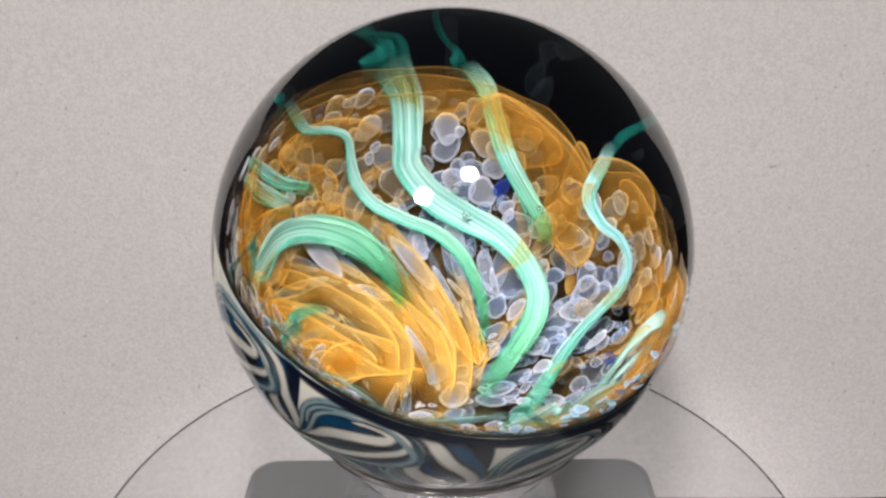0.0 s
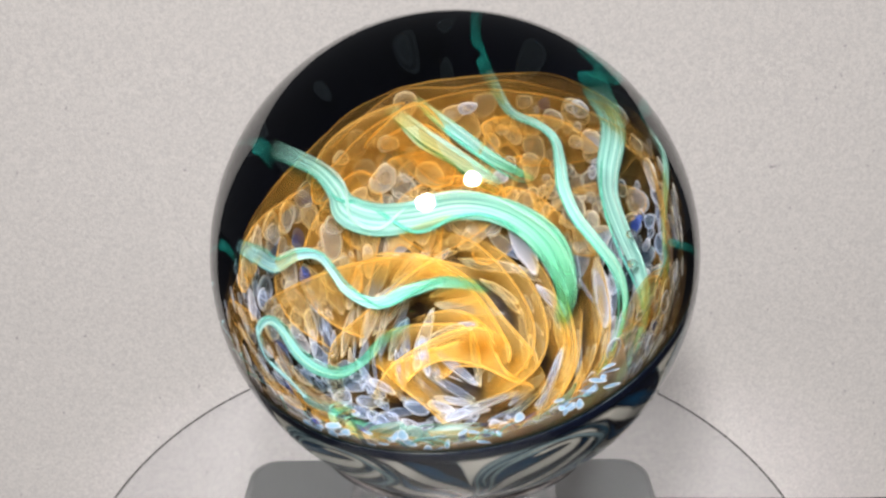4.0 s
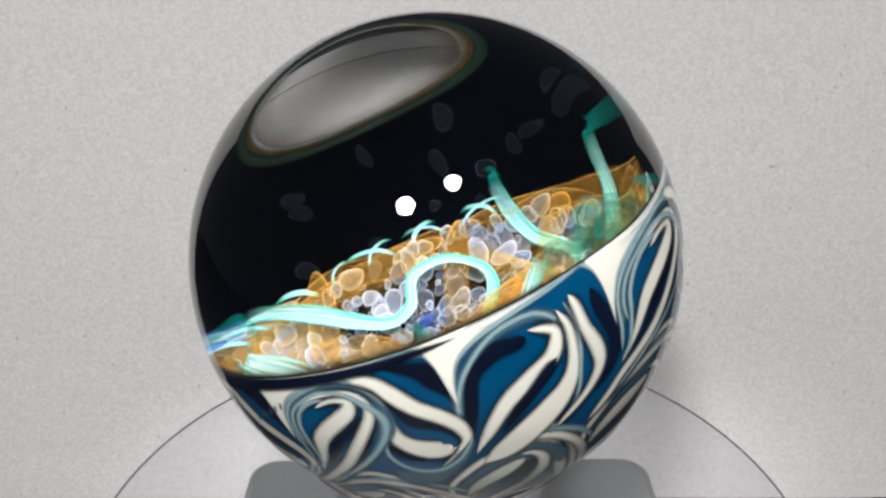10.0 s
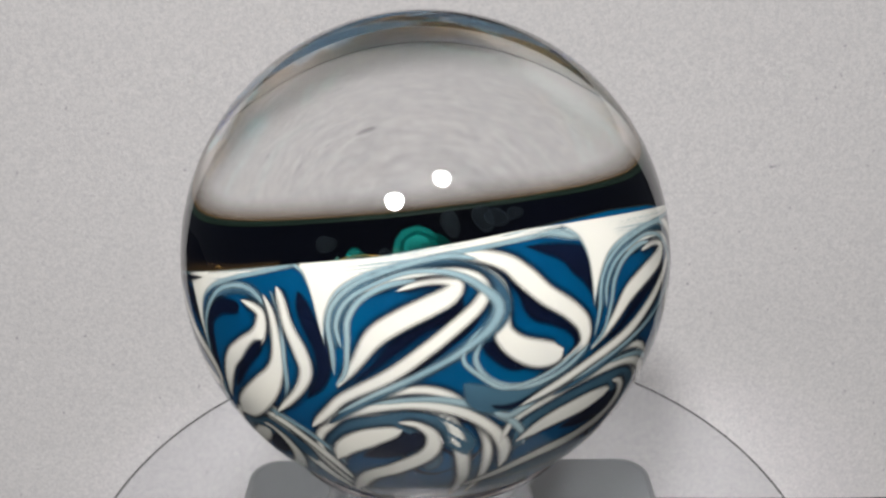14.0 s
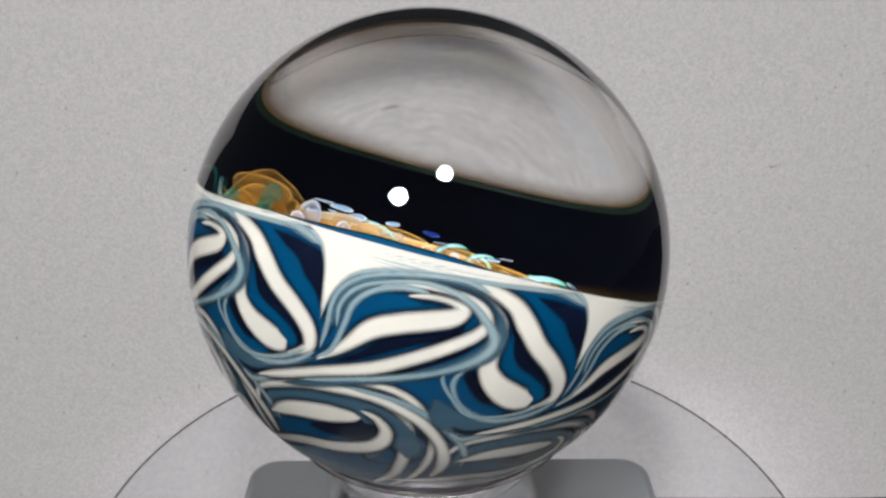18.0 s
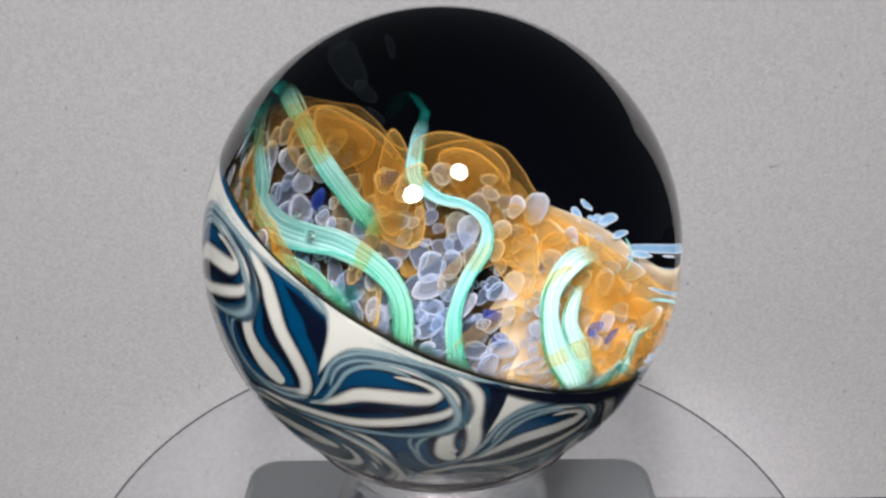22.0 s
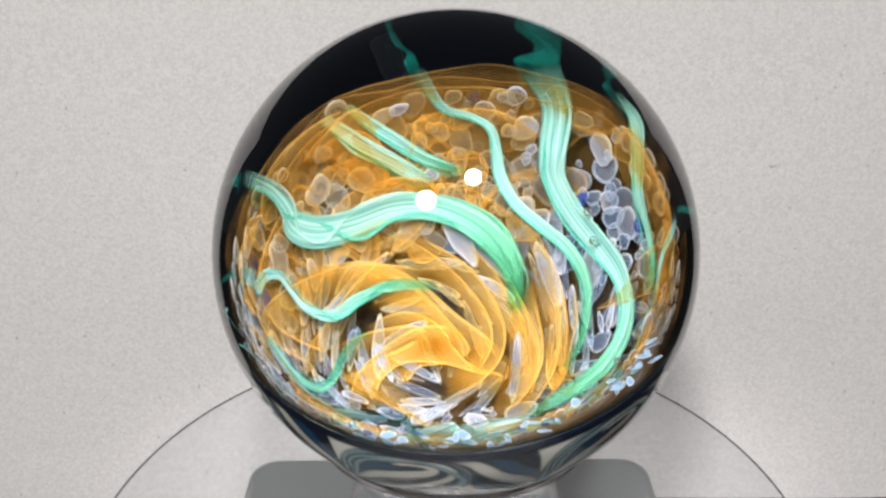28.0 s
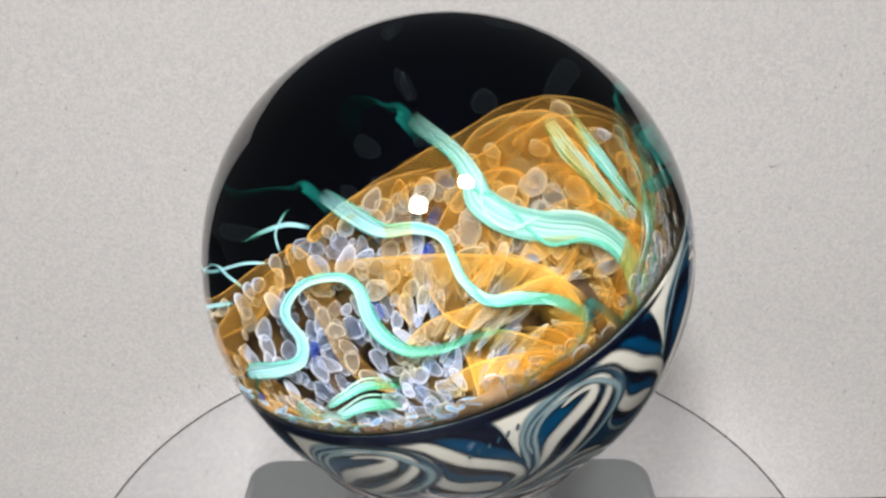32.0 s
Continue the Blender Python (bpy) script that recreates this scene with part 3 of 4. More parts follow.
def build_cup(marble):
    azs, lats = np.linspace(0, 360, 200, endpoint=False), np.linspace(0, 1, 80)
    shell = [(on_bowl(a, rim_lat(a) + (-90 - rim_lat(a)) * t, 0.972 * R)) for a in azs for t in lats]
    n = len(lats)
    quads = [(k * n + j, (k + 1) % 200 * n + j, (k + 1) % 200 * n + j + 1, k * n + j + 1) for k in range(200) for j in range(n - 1)]
    cup = mesh_object("patterned_cup", shell, quads, BLUE_GLASS, marble, label="opaque cup combed in blue, black, grey and cream swirls")
    for lat, wide, colour in ((-62, 14, "G"), (-78, 20, "K")):
        ring = band(colour, *[(a, lat, wide) for a in range(0, 391, 30)])
        swirl_band(cup, *ring, None, -0.8)
    for k in range(len(TIPS)):
        layer = (k % 2) * 0.5
        upper = narrow_bands() if k == NARROW else leaning_bands() + lower_flow_bands()[4:] + hook_bands()
        lower = lower_flow_bands()[:4] + lower_bands()
        if k == NARROW + 1:    # the narrow unit leaves no room for the thin lines
            upper = leaning_bands() + hook_bands()
        for colour, points in lower + upper:
            unit = None if k == NARROW and (colour, points) in upper else k
            if colour == "W":   # dark glass drawn along beside the cream
                swirl_band(cup, "K", points, unit, layer, 1.3, 0.9)
                layer += 1
            swirl_band(cup, colour, points, unit, layer)
            layer += 1
        tip_wedge(cup, k, layer, MIST_GLASS, 0.0, -0.9)
        tip_wedge(cup, k, layer + 1, CREAM_GLASS)
    rim = band("K", *[(a, rim_lat(a) - 0.9, w) for a, w in ((-128, 0.8), (-110, 3.2), (-80, 4.0), (-40, 4.2), (-10, 4.0), (20, 3.2), (45, 2.0), (62, 0.6))])
    swirl_band(cup, *rim, None, 47)
    for i in range(6):    # a worn stamp of small pale strokes on the cream
        az, lat = 8.5 + 2.2 * i, -5.6 + 0.72 * i
        stroke = band("G", (az - 0.5, lat - 1.0, 0.5), (az, lat, 0.6), (az + 0.5, lat + 1.0, 0.5))
        swirl_band(cup, *stroke, None, 50)
    # the black lining inside the cup, closed along the rim, with a thin lip
    inner = [(on_bowl(a, rim_lat(a) + 0.2 + (-90 - rim_lat(a)) * t, 0.95 * R)) for a in azs for t in lats]
    mesh_object("lining", inner, quads, INK, marble, label="black navy glass lining")
    for name, a0, a1, material in (("teal_lip", -140, 30, TEAL_LIP), ("dark_lip", 30, 220, LIP)):
        prof = [(0.9685, 0.15), (0.965, 0.32), (0.955, 0.34), (0.949, 0.2), (0.947, -0.3)]
        n, steps = len(prof), int(a1 - a0)
        v = [on_bowl(a0 + i, rim_lat(a0 + i) + h, r * R) for i in range(steps + 1) for r, h in prof]
        f = [(i * n + j, (i + 1) * n + j, (i + 1) * n + j + 1, i * n + j + 1) for i in range(steps) for j in range(n - 1)]
        mesh_object(name, v, f, material, marble, label="thin glass lip along the rim")
    # above the rim the dark glass thins out into clear brown
    a0, steps, rows = -165, 250, 8
    v, f, fade = [], [], []
    for i in range(steps + 1):
        az, ends = a0 + i, min(1.0, i / 30, (steps - i) / 30)
        high = (3.2 + 0.7 * math.sin(az * 0.07) + 0.3 * math.sin(az * 0.23)) * (0.35 + 0.65 * ends)
        for j in range(rows + 1):
            t = j / rows
            v.append(on_bowl(az, rim_lat(az) + 0.35 + high * t, 0.957 * R))
            fade.append((1 - t) ** 1.6)
    for i in range(steps):
        f += [(i * (rows + 1) + j, (i + 1) * (rows + 1) + j, (i + 1) * (rows + 1) + j + 1, i * (rows + 1) + j + 1) for j in range(rows)]
    hem = mesh_object("brown_hem", v, f, HEM, marble, label="dark brown glass thinning out above the rim")
    hem.data.attributes.new("body", "FLOAT", "POINT").data.foreach_set("value", fade)


def build_glass(marble):
    prof = [(R * math.cos(t), R * math.sin(t)) for t in np.linspace(-math.pi / 2, math.pi / 2, 129)]
    v, f = lathe(prof, 256)
    g = mesh_object("glass_body", v, f, GLASS, marble, label="clear polished glass ball")
    bm = bmesh.new()
    bm.from_mesh(g.data)
    bmesh.ops.remove_doubles(bm, verts=bm.verts, dist=1e-6)
    bmesh.ops.recalc_face_normals(bm, faces=bm.faces)
    bm.to_mesh(g.data)
    bm.free()
    g.visible_shadow = False


def ribbon(marble, name, points, material, steps=14, twist=0.0, label="", tail=False):
    """A combed band of glass along (azimuth, latitude, distance from the ball's centre, width)."""
    line = spline([on_bowl(*p[:3]) for p in points], steps)
    wide = [v.x for v in spline([Vector((p[3], 0, 0)) for p in points], steps)]
    n, rows, most = 14, len(line), max(wide)
    verts, faces = [], []
    keep = {"across": [], "along": [], "body": [], "deep": []}
    run = 0.0
    for k, p in enumerate(line):
        d = (line[min(k + 1, rows - 1)] - line[max(k - 1, 0)]).normalized()
        run += (p - line[max(k - 1, 0)]).length
        s = k / (rows - 1)
        side = d.cross(p.normalized()).normalized()
        turn = Matrix.Rotation(radians(twist) * math.sin(s * 8 + most * 40), 3, d)
        side, up = turn @ side, turn @ side.cross(d)
        w = 0.44 * max(0.002, wide[k])
        ends = min(1, (1 - s) * 3.5) * min(1, s * 4 + 0.05) if tail else min(1, s * 6 + 0.03) * min(1, (1 - s) * 3.5)
        for j in range(n):
            a = 2 * math.pi * j / n
            e = abs(math.cos(a))
            verts.append((p + side * w * math.cos(a) + up * (0.12 * w * math.sin(a) - 0.18 * w * e * e)) * R)
            keep["across"].append(math.cos(a) * 0.5 + 0.12 * math.sin(s * 5 + most * 30) + most * 7)
            keep["along"].append(run)
            keep["body"].append(ends * (1 - 0.55 * e ** 6))
            # on a tail this paints the growing dimness along it
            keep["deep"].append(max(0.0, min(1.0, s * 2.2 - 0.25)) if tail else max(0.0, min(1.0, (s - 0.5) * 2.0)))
    for k in range(rows - 1):
        for j in range(n):
            a, b = k * n + j, k * n + (j + 1) % n
            faces.append((a, b, b + n, a + n))
    faces += [tuple(range(n))[::-1], tuple(range((rows - 1) * n, rows * n))]
    ob = mesh_object(name, verts, faces, material, marble, label=label)
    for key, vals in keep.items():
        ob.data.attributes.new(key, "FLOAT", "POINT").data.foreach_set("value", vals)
    return ob


def ribbon_with_end(marble, kind, path, depth=0.567, end=1.0, threads=2):
    """A ribbon along (azimuth, latitude, width) and its end, which runs on over the bowl's edge and down towards the
    lining; the end's dimness is put into its colour.
    """
    behind = [depth + 0.6 * flare(a, b) + 0.05 * max(0.0, min(1.0, (b + 13) / 12)) for a, b, w in path]
    ribbon(marble, "ribbon", [(a, b, r, w) for (a, b, w), r in zip(path, behind)], (TEAL, AQUA, PALE)[kind], twist=12, label=("teal combed glass ribbon", "aqua combed glass ribbon", "pale mint combed glass ribbon")[kind])
    for j in range(threads):    # single threads combed along it, some of them parting from it at its end
        line = []
        for i, (p, q, w) in enumerate(path):
            p0, p1 = path[max(i - 1, 0)], path[min(i + 1, len(path) - 1)]
            c = math.cos(radians(q))
            o = (j - 0.5 * (threads - 1)) * 0.8 / max(1, threads - 1) * (0.85 + 0.25 * math.sin(i * 1.3 + j * 2.1)) * (1 + 0.5 * max(0, i - len(path) + 3))
            n = Vector((-(p1[1] - p0[1]), (p1[0] - p0[0]) * c)).normalized() * math.degrees(o * w / depth)
            line.append((p + n.x / max(0.3, c), q + n.y, behind[i] - 0.01 + 0.003 * (j % 3), 0.005 + 0.07 * w))
        ribbon(marble, "thread", line, (PALE_THREAD, THREAD, PALE_THREAD, GREEN_THREAD)[(j + kind) % 4], steps=10)
    (a, b, w), (c, d, _) = path[:2]
    way = max(-1.2, min(1.2, (a - c) / max(4.0, b - d)))
    ends = [(a, b - 6, behind[0] + 0.004, 0.8), (a + 3 * way, b + 1, 0.635, 0.9), (a + 6 * way, b, 0.68, 1.0), (a + 10 * way, b - 2, 0.75, 1.1), (a + 14 * way, b - 6, 0.82, 1.1), (a + 17 * way, b - 12, 0.88, 0.9)]
    if end:
        ribbon(marble, "ribbon_end", [(p, q, r, f * w * end) for p, q, r, f in ends], TAIL, steps=8, tail=True, label="ribbon end, its dimness painted as dark green")


def build_ribbons(marble):
    ribbon_with_end(marble, 0, [(110, 4, 0.12), (105, -5, 0.095), (103, -16, 0.088), (101, -23, 0.09), (91.5, -29.8, 0.092), (79.5, -32.7, 0.088), (67, -34, 0.08), (55, -36.6, 0.073), (45, -40.5, 0.072), (38, -46.5, 0.07), (33, -54, 0.064), (26, -62, 0.052), (11, -68.5, 0.036)], end=1.4)
    ribbon_with_end(marble, 0, [(139, 0, 0.034), (134, -8.5, 0.03), (126, -11, 0.024), (121, -13.5, 0.025), (119, -20, 0.03), (117, -27, 0.036), (111, -33.5, 0.038), (100, -37.3, 0.042), (88, -39.2, 0.045), (77, -42.5, 0.042), (67, -48, 0.034), (57, -54, 0.026), (47, -60, 0.016)], end=1.3)
    ribbon_with_end(marble, 0, [(-165, 0, 0.048), (-172, -10, 0.050), (-174.5, -18, 0.066), (-175, -24.5, 0.094), (178, -31, 0.103), (166, -34.3, 0.102), (152, -34.4, 0.094), (141, -35.5, 0.086), (130, -38.2, 0.091), (119, -42.3, 0.098), (110, -47.7, 0.082), (103, -53.5, 0.054), (97, -60, 0.036)], end=1.2)
    ribbon_with_end(marble, 1, [(52, 2, 0.034), (52, -3, 0.042), (50, -10.8, 0.052), (42, -13.7, 0.036), (34, -12.4, 0.026), (27, -14, 0.03), (23.5, -20, 0.045), (23.5, -29, 0.046), (22, -36.5, 0.044), (18, -43, 0.048), (8, -50.5, 0.056), (-4, -55, 0.06), (-20, -60, 0.03)])
    ribbon_with_end(marble, 0, [(91, 4, 0.055), (86, -1, 0.058), (82, -6, 0.058), (75, -13.8, 0.064), (66, -20.5, 0.058), (59, -25, 0.05), (54, -29, 0.03)], 0.585)
    ribbon_with_end(marble, 1, [(-137, -5, 0.04), (-140, -13, 0.055), (-145, -21, 0.046), (-154, -25, 0.037), (-160, -30, 0.027), (-160.5, -37, 0.024), (-160.5, -43, 0.027), (-167, -50.5, 0.037), (178, -52.5, 0.04), (163, -53.6, 0.032), (152, -55.5, 0.022), (140, -58, 0.012)])
    ribbon_with_end(marble, 1, [(-68, -7, 0.035), (-74, -10.5, 0.038), (-80, -15.5, 0.055), (-87, -22, 0.055), (-95, -27.3, 0.035), (-103, -26, 0.034), (-108, -19.5, 0.032), (-117.5, -18.7, 0.028), (-126.5, -23.6, 0.028), (-129, -29.5, 0.036), (-125, -37, 0.042), (-123.5, -44, 0.04), (-127, -51.4, 0.033), (-139, -56.6, 0.026), (-153, -58, 0.018), (-174, -59.6, 0.012)])
    ribbon_with_end(marble, 2, [(164, -6, 0.03), (161, -10, 0.045), (157, -15.3, 0.06), (150, -21.4, 0.06), (143, -26.7, 0.045), (138, -30, 0.02)], 0.585, 0, 2)
    ribbon_with_end(marble, 0, [(157, -6, 0.02), (154, -10, 0.034), (148, -16.2, 0.044), (141, -22.3, 0.044), (134, -25.8, 0.032), (128, -28, 0.014)], 0.592, 0, 2)
    ribbon_with_end(marble, 0, [(-76, -39, 0.026), (-85, -44, 0.034), (-94, -49.5, 0.042), (-101, -57, 0.024)], 0.57, 0, 2)
    ribbon_with_end(marble, 0, [(-84, -38, 0.016), (-92, -42, 0.024), (-103, -47, 0.028), (-112, -55, 0.014)], 0.575, 0, 2)
    ribbon_with_end(marble, 2, [(0, -7, 0.05), (1.5, -11, 0.07), (0, -19, 0.068), (-6, -25, 0.07), (-17, -29, 0.085), (-31, -29, 0.085), (-45, -28, 0.06), (-60, -32, 0.03)], 0.57, 0, 2)
    ribbon_with_end(marble, 2, [(-4, -14, 0.03), (-10, -22, 0.05), (-22, -25, 0.055), (-36, -25, 0.04)], 0.582, 0, 2)
    ribbon_with_end(marble, 2, [(-25, -9, 0.04), (-30, -12, 0.07), (-40, -15, 0.09), (-52, -24, 0.05)], 0.58, 0, 2)
    ribbon_with_end(marble, 2, [(-49, -11, 0.05), (-47, -13, 0.08), (-49, -15, 0.11), (-60, -24, 0.09), (-66, -34, 0.04)], 0.57, 0, 2)


def build_fringe(marble):
    """Fine aqua wisps that trail along the bowl's edge and a little way out over it."""
    rng = random.Random(8)
    for az in [-132 + 6.5 * i + rng.uniform(-2, 2) for i in range(20)]:
        b, run, wide = edge_lat(az), rng.choice((-1, 1, 1)) * rng.uniform(5, 11), rng.uniform(0.006, 0.014)
        ribbon(marble, "wisp", [(az, b - 3, 0.66, wide), (az + 0.3 * run, b - 0.5, 0.685, 1.2 * wide), (az + 0.7 * run, b + 0.3, 0.705, wide), (az + run, b - 0.5, 0.73, 0.3 * wide)], AQUA, steps=8)


def with_rim(me, values):
    me.attributes.new("rim", "FLOAT", "POINT").data.foreach_set("value", values)


def chip_mesh(name, seed, mat):
    """A lens of glass with a rounded, uneven outline."""
    rng = random.Random(seed)
    n, faces = 16, []
    rad = [1 + 0.14 * math.sin(4 * math.pi * j / n + seed) + 0.07 * math.sin(6 * math.pi * j / n + 2 * seed) + 0.04 * rng.uniform(-1, 1) for j in range(n)]
    verts, rim = [(0, 0, 0.14)], [0.0]
    for s, z, e in ((0.5, 0.12, 0.05), (0.8, 0.08, 0.25), (0.93, 0.04, 0.8), (1.0, 0.0, 1.0), (0.8, -0.06, 0.3)):
        verts += [(s * rad[j] * math.cos(2 * math.pi * j / n), s * rad[j] * math.sin(2 * math.pi * j / n), z) for j in range(n)]
        rim += [e] * n
    faces += [(0, 1 + j, 1 + (j + 1) % n) for j in range(n)]
    for k in range(4):
        for j in range(n):
            faces.append((1 + k * n + j, 1 + (k + 1) * n + j, 1 + (k + 1) * n + (j + 1) % n, 1 + k * n + (j + 1) % n))
    me = bpy.data.meshes.new(name)
    me.from_pydata(verts, [], faces)
    me.materials.append(mat)
    me.polygons.foreach_set("use_smooth", [True] * len(faces))
    with_rim(me, rim)
    return me


def lie(p, long_way, sx, sy, tilt=0.0):
    """The pose of a flat piece at p (radii) that faces the centre, its x along long_way."""
    up = -p.normalized()
    x = (long_way - up * long_way.dot(up)).normalized()
    x = Matrix.Rotation(tilt, 3, up) @ x
    y = up.cross(x)
    rot = Matrix((x, y, up)).transposed().to_4x4()
    return Matrix.Translation(p * R) @ rot @ Matrix.Diagonal((sx * R, sy * R, 0.5 * (sx + sy) * R, 1))


def lay(me, name, parent, m):
    ob = new(name, me)
    ob.parent = parent
    ob.matrix_local = m
    return ob


def build_chips(marble):
    """Opal chips thickly strewn over the bowl: 300 of them single, the deepest ones joined."""
    rng = random.Random(5)
    kinds = [chip_mesh("opal_chip", s, CHIP) for s in range(7)]
    blue = chip_mesh("cobalt_chip", 3, COBALT)
    placed, tries = [], 0
    while len(placed) < 1300 and tries < 40000:
        tries += 1
        az, lat = rng.uniform(-180, 180), -math.degrees(math.asin(rng.random() * 0.95 + 0.05))
        size = rng.choice((0.01, 0.016, 0.022, 0.028, 0.032, 0.037, 0.041)) * (1.0 if lat > -50 else 0.85) * (0.78 if -150 < az < 10 else 1.0)
        veiled = (60 < az < 190 and lat > -22) or (az > 90 and lat < -45)
        if lat > edge_lat(az) - (3 if -150 < az < 20 else 8) or (lat < -52 and 85 < az and rng.random() < 0.55) or (veiled and rng.random() < 0.6):
            continue
        p = on_bowl(az, lat, rng.uniform(0.59, 0.625) + flare(az, lat))
        if any((p - o).length < 0.6 * (size + s) for o, s, *_ in placed):
            continue
        placed.append((p, size, az, lat))
    placed.sort(key=lambda q: -q[3])
    rest_v, rest_f, rest_rim = [], [], []
    for k, (p, size, az, lat) in enumerate(placed):
        down = on_bowl(az + 14, lat - 20, 0.6) - p
        low = max(0.0, min(1.0, (-38 - lat) / 12)) if -140 > az or az > 60 else 0.0
        if low:    # low down the chips are drawn out along the whorl
            flow = p.cross(p - on_bowl(*WHORL, 0.6)).normalized() * 0.2
            down = down * (1 - low) + (flow if flow.dot(down) > 0 else -flow) * low
        me = rng.choice(kinds)
        sx, sy, tilt = size * (rng.uniform(1.1, 1.7) if lat < -35 else rng.uniform(0.95, 1.2)) * (1 + 0.9 * low), size * (rng.uniform(0.65, 0.95) if lat < -35 else rng.uniform(0.8, 0.95)) * (1 - 0.45 * low), rng.uniform(-0.6, 0.6) * (1 - 0.6 * low)
        if k % 3 == 0 and k < 900:
            lay(me, "chip", marble, lie(p, down, sx, sy, tilt))
        else:
            m = lie(p, down, sx, sy, tilt)
            base = len(rest_v)
            rest_v += [m @ v.co for v in me.vertices]
            rest_f += [[base + i for i in q.vertices] for q in me.polygons]
            rest_rim += [a.value for a in me.attributes["rim"].data]
    frit = tagged(mesh_object("opal_frit", rest_v, rest_f, CHIP, marble), kind="stuff")
    with_rim(frit.data, rest_rim)
    for k in range(20):
        az = rng.uniform(-180, 180)
        lay(blue, "cobalt_chip", marble, lie(on_bowl(az, edge_lat(az) + rng.uniform(-34, -8), rng.uniform(0.585, 0.62)), Vector((0, 0, -1)), rng.uniform(0.015, 0.03), rng.uniform(0.012, 0.025)))
    bright = [chip_mesh("bright_chip", s, BRIGHT_CHIP) for s in (21, 22, 23)]
    glint = [chip_mesh("glint_chip", s, GLINT_CHIP) for s in (31, 32, 33)]
    for k in range(50):    # the chips that peep over the bowl's edge, their caustic glints painted as whiter glass
        near = k < 56
        az = rng.uniform(-75, 12) if near else rng.uniform(-175, -72)
        p = on_bowl(az, edge_lat(az) + rng.uniform(-2.5, 1.5), rng.uniform(0.67, 0.74))
        lay(blue if k % 7 == 0 else rng.choice(glint if near else bright), "bright_chip", marble,
            Matrix.Translation(p * R) @ Matrix.Rotation(rng.uniform(0, 6.3), 4, "Z") @ Matrix.Rotation(rng.uniform(-0.6, 0.6), 4, "X") @ Matrix.Diagonal((rng.uniform(0.012, 0.034) * R, rng.uniform(0.008, 0.02) * R, 0.012 * R, 1)))
    dim = [chip_mesh("smoky_chip", s, DIM_CHIP) for s in (11, 12, 13)]
    # faint chips on the lining, their dimness painted into the material
    for k in range(190):
        az = rng.uniform(50, 320)
        p = on_bowl(az, rng.uniform(-32, 2), rng.uniform(0.915, 0.935))
        lay(rng.choice(dim), "smoky_chip", marble, lie(p, Vector((0, 0, -1)), rng.uniform(0.015, 0.038), rng.uniform(0.012, 0.03)))


def petal(marble, az, lat0, lat1, wide, lift, lean, seed, material):
    """A rounded amber petal with a bright rolled edge, its tip towards the bowl's edge."""
    rng = random.Random(seed)
    n = 40
    ph = rng.uniform(0, 6)
    mid = 0.5 * (lat0 + lat1)

    def at(s, a):
        # s: 0 middle to 1 outline; a: round the outline
        c, q = math.cos(a), math.sin(a)
        la = mid + 0.5 * (lat0 - lat1) * s * c
        taper = 0.75 + 0.3 * c + 0.12 * math.sin(2 * a + ph)
        aa = az + (0.5 * wide * s * q * taper) / max(0.35, math.cos(radians(la))) + lean * (lat0 - la)
        r = lift + flare(aa, la) + 0.018 * s * s * math.sin(3 * a + ph) - 0.02 * (1 - s * s)
        return on_bowl(aa, la, r)
    verts, faces, rim = [at(0, 0) * R], [], [0.0]
    rings = ((0.3, 0.0), (0.55, 0.03), (0.75, 0.06), (0.88, 0.14), (0.945, 0.3), (0.975, 0.75), (0.992, 1.0), (1.0, 0.8))
    for s, e in rings:
        verts += [at(s, 2 * math.pi * j / n) * R for j in range(n)]
        rim += [e] * n
    faces += [(0, 1 + j, 1 + (j + 1) % n) for j in range(n)]
    for k in range(len(rings) - 1):
        faces += [(1 + k * n + j, 1 + (k + 1) * n + j, 1 + (k + 1) * n + (j + 1) % n, 1 + k * n + (j + 1) % n) for j in range(n)]
    ob = mesh_object("petal", verts, faces, material, marble)
    with_rim(ob.data, rim)


def sheet_between(name, marble, az0, az1, top, bottom, r, material, rim_at, steps=120, rows=14, label=""):
    """A sheet on the bowl from top(az) down to bottom(az)."""
    verts, faces, rim = [], [], []
    for i in range(steps + 1):
        az = az0 + (az1 - az0) * i / steps
        for j in range(rows + 1):
            f = (j / rows) ** 1.7
            lat = top(az) * (1 - f) + bottom(az) * f
            verts.append(on_bowl(az, lat, r(az, f) + flare(az, lat)) * R)
            rim.append(rim_at(i / steps, f))
    for i in range(steps):
        for j in range(rows):
            q = i * (rows + 1) + j
            faces.append((q, q + 1, q + rows + 2, q + rows + 1))
    ob = mesh_object(name, verts, faces, material, marble, label=label)
    with_rim(ob.data, rim)
    return ob


def build_film(marble):
    sheet_between("cloudy_film", marble, -180, 180, lambda a: edge_lat(a) - 6, lambda a: -89.9, lambda a, f: 0.632, FILM, lambda s, f: 0.0, 120, 40,
                  "cloudy amber and lilac film of the bowl")


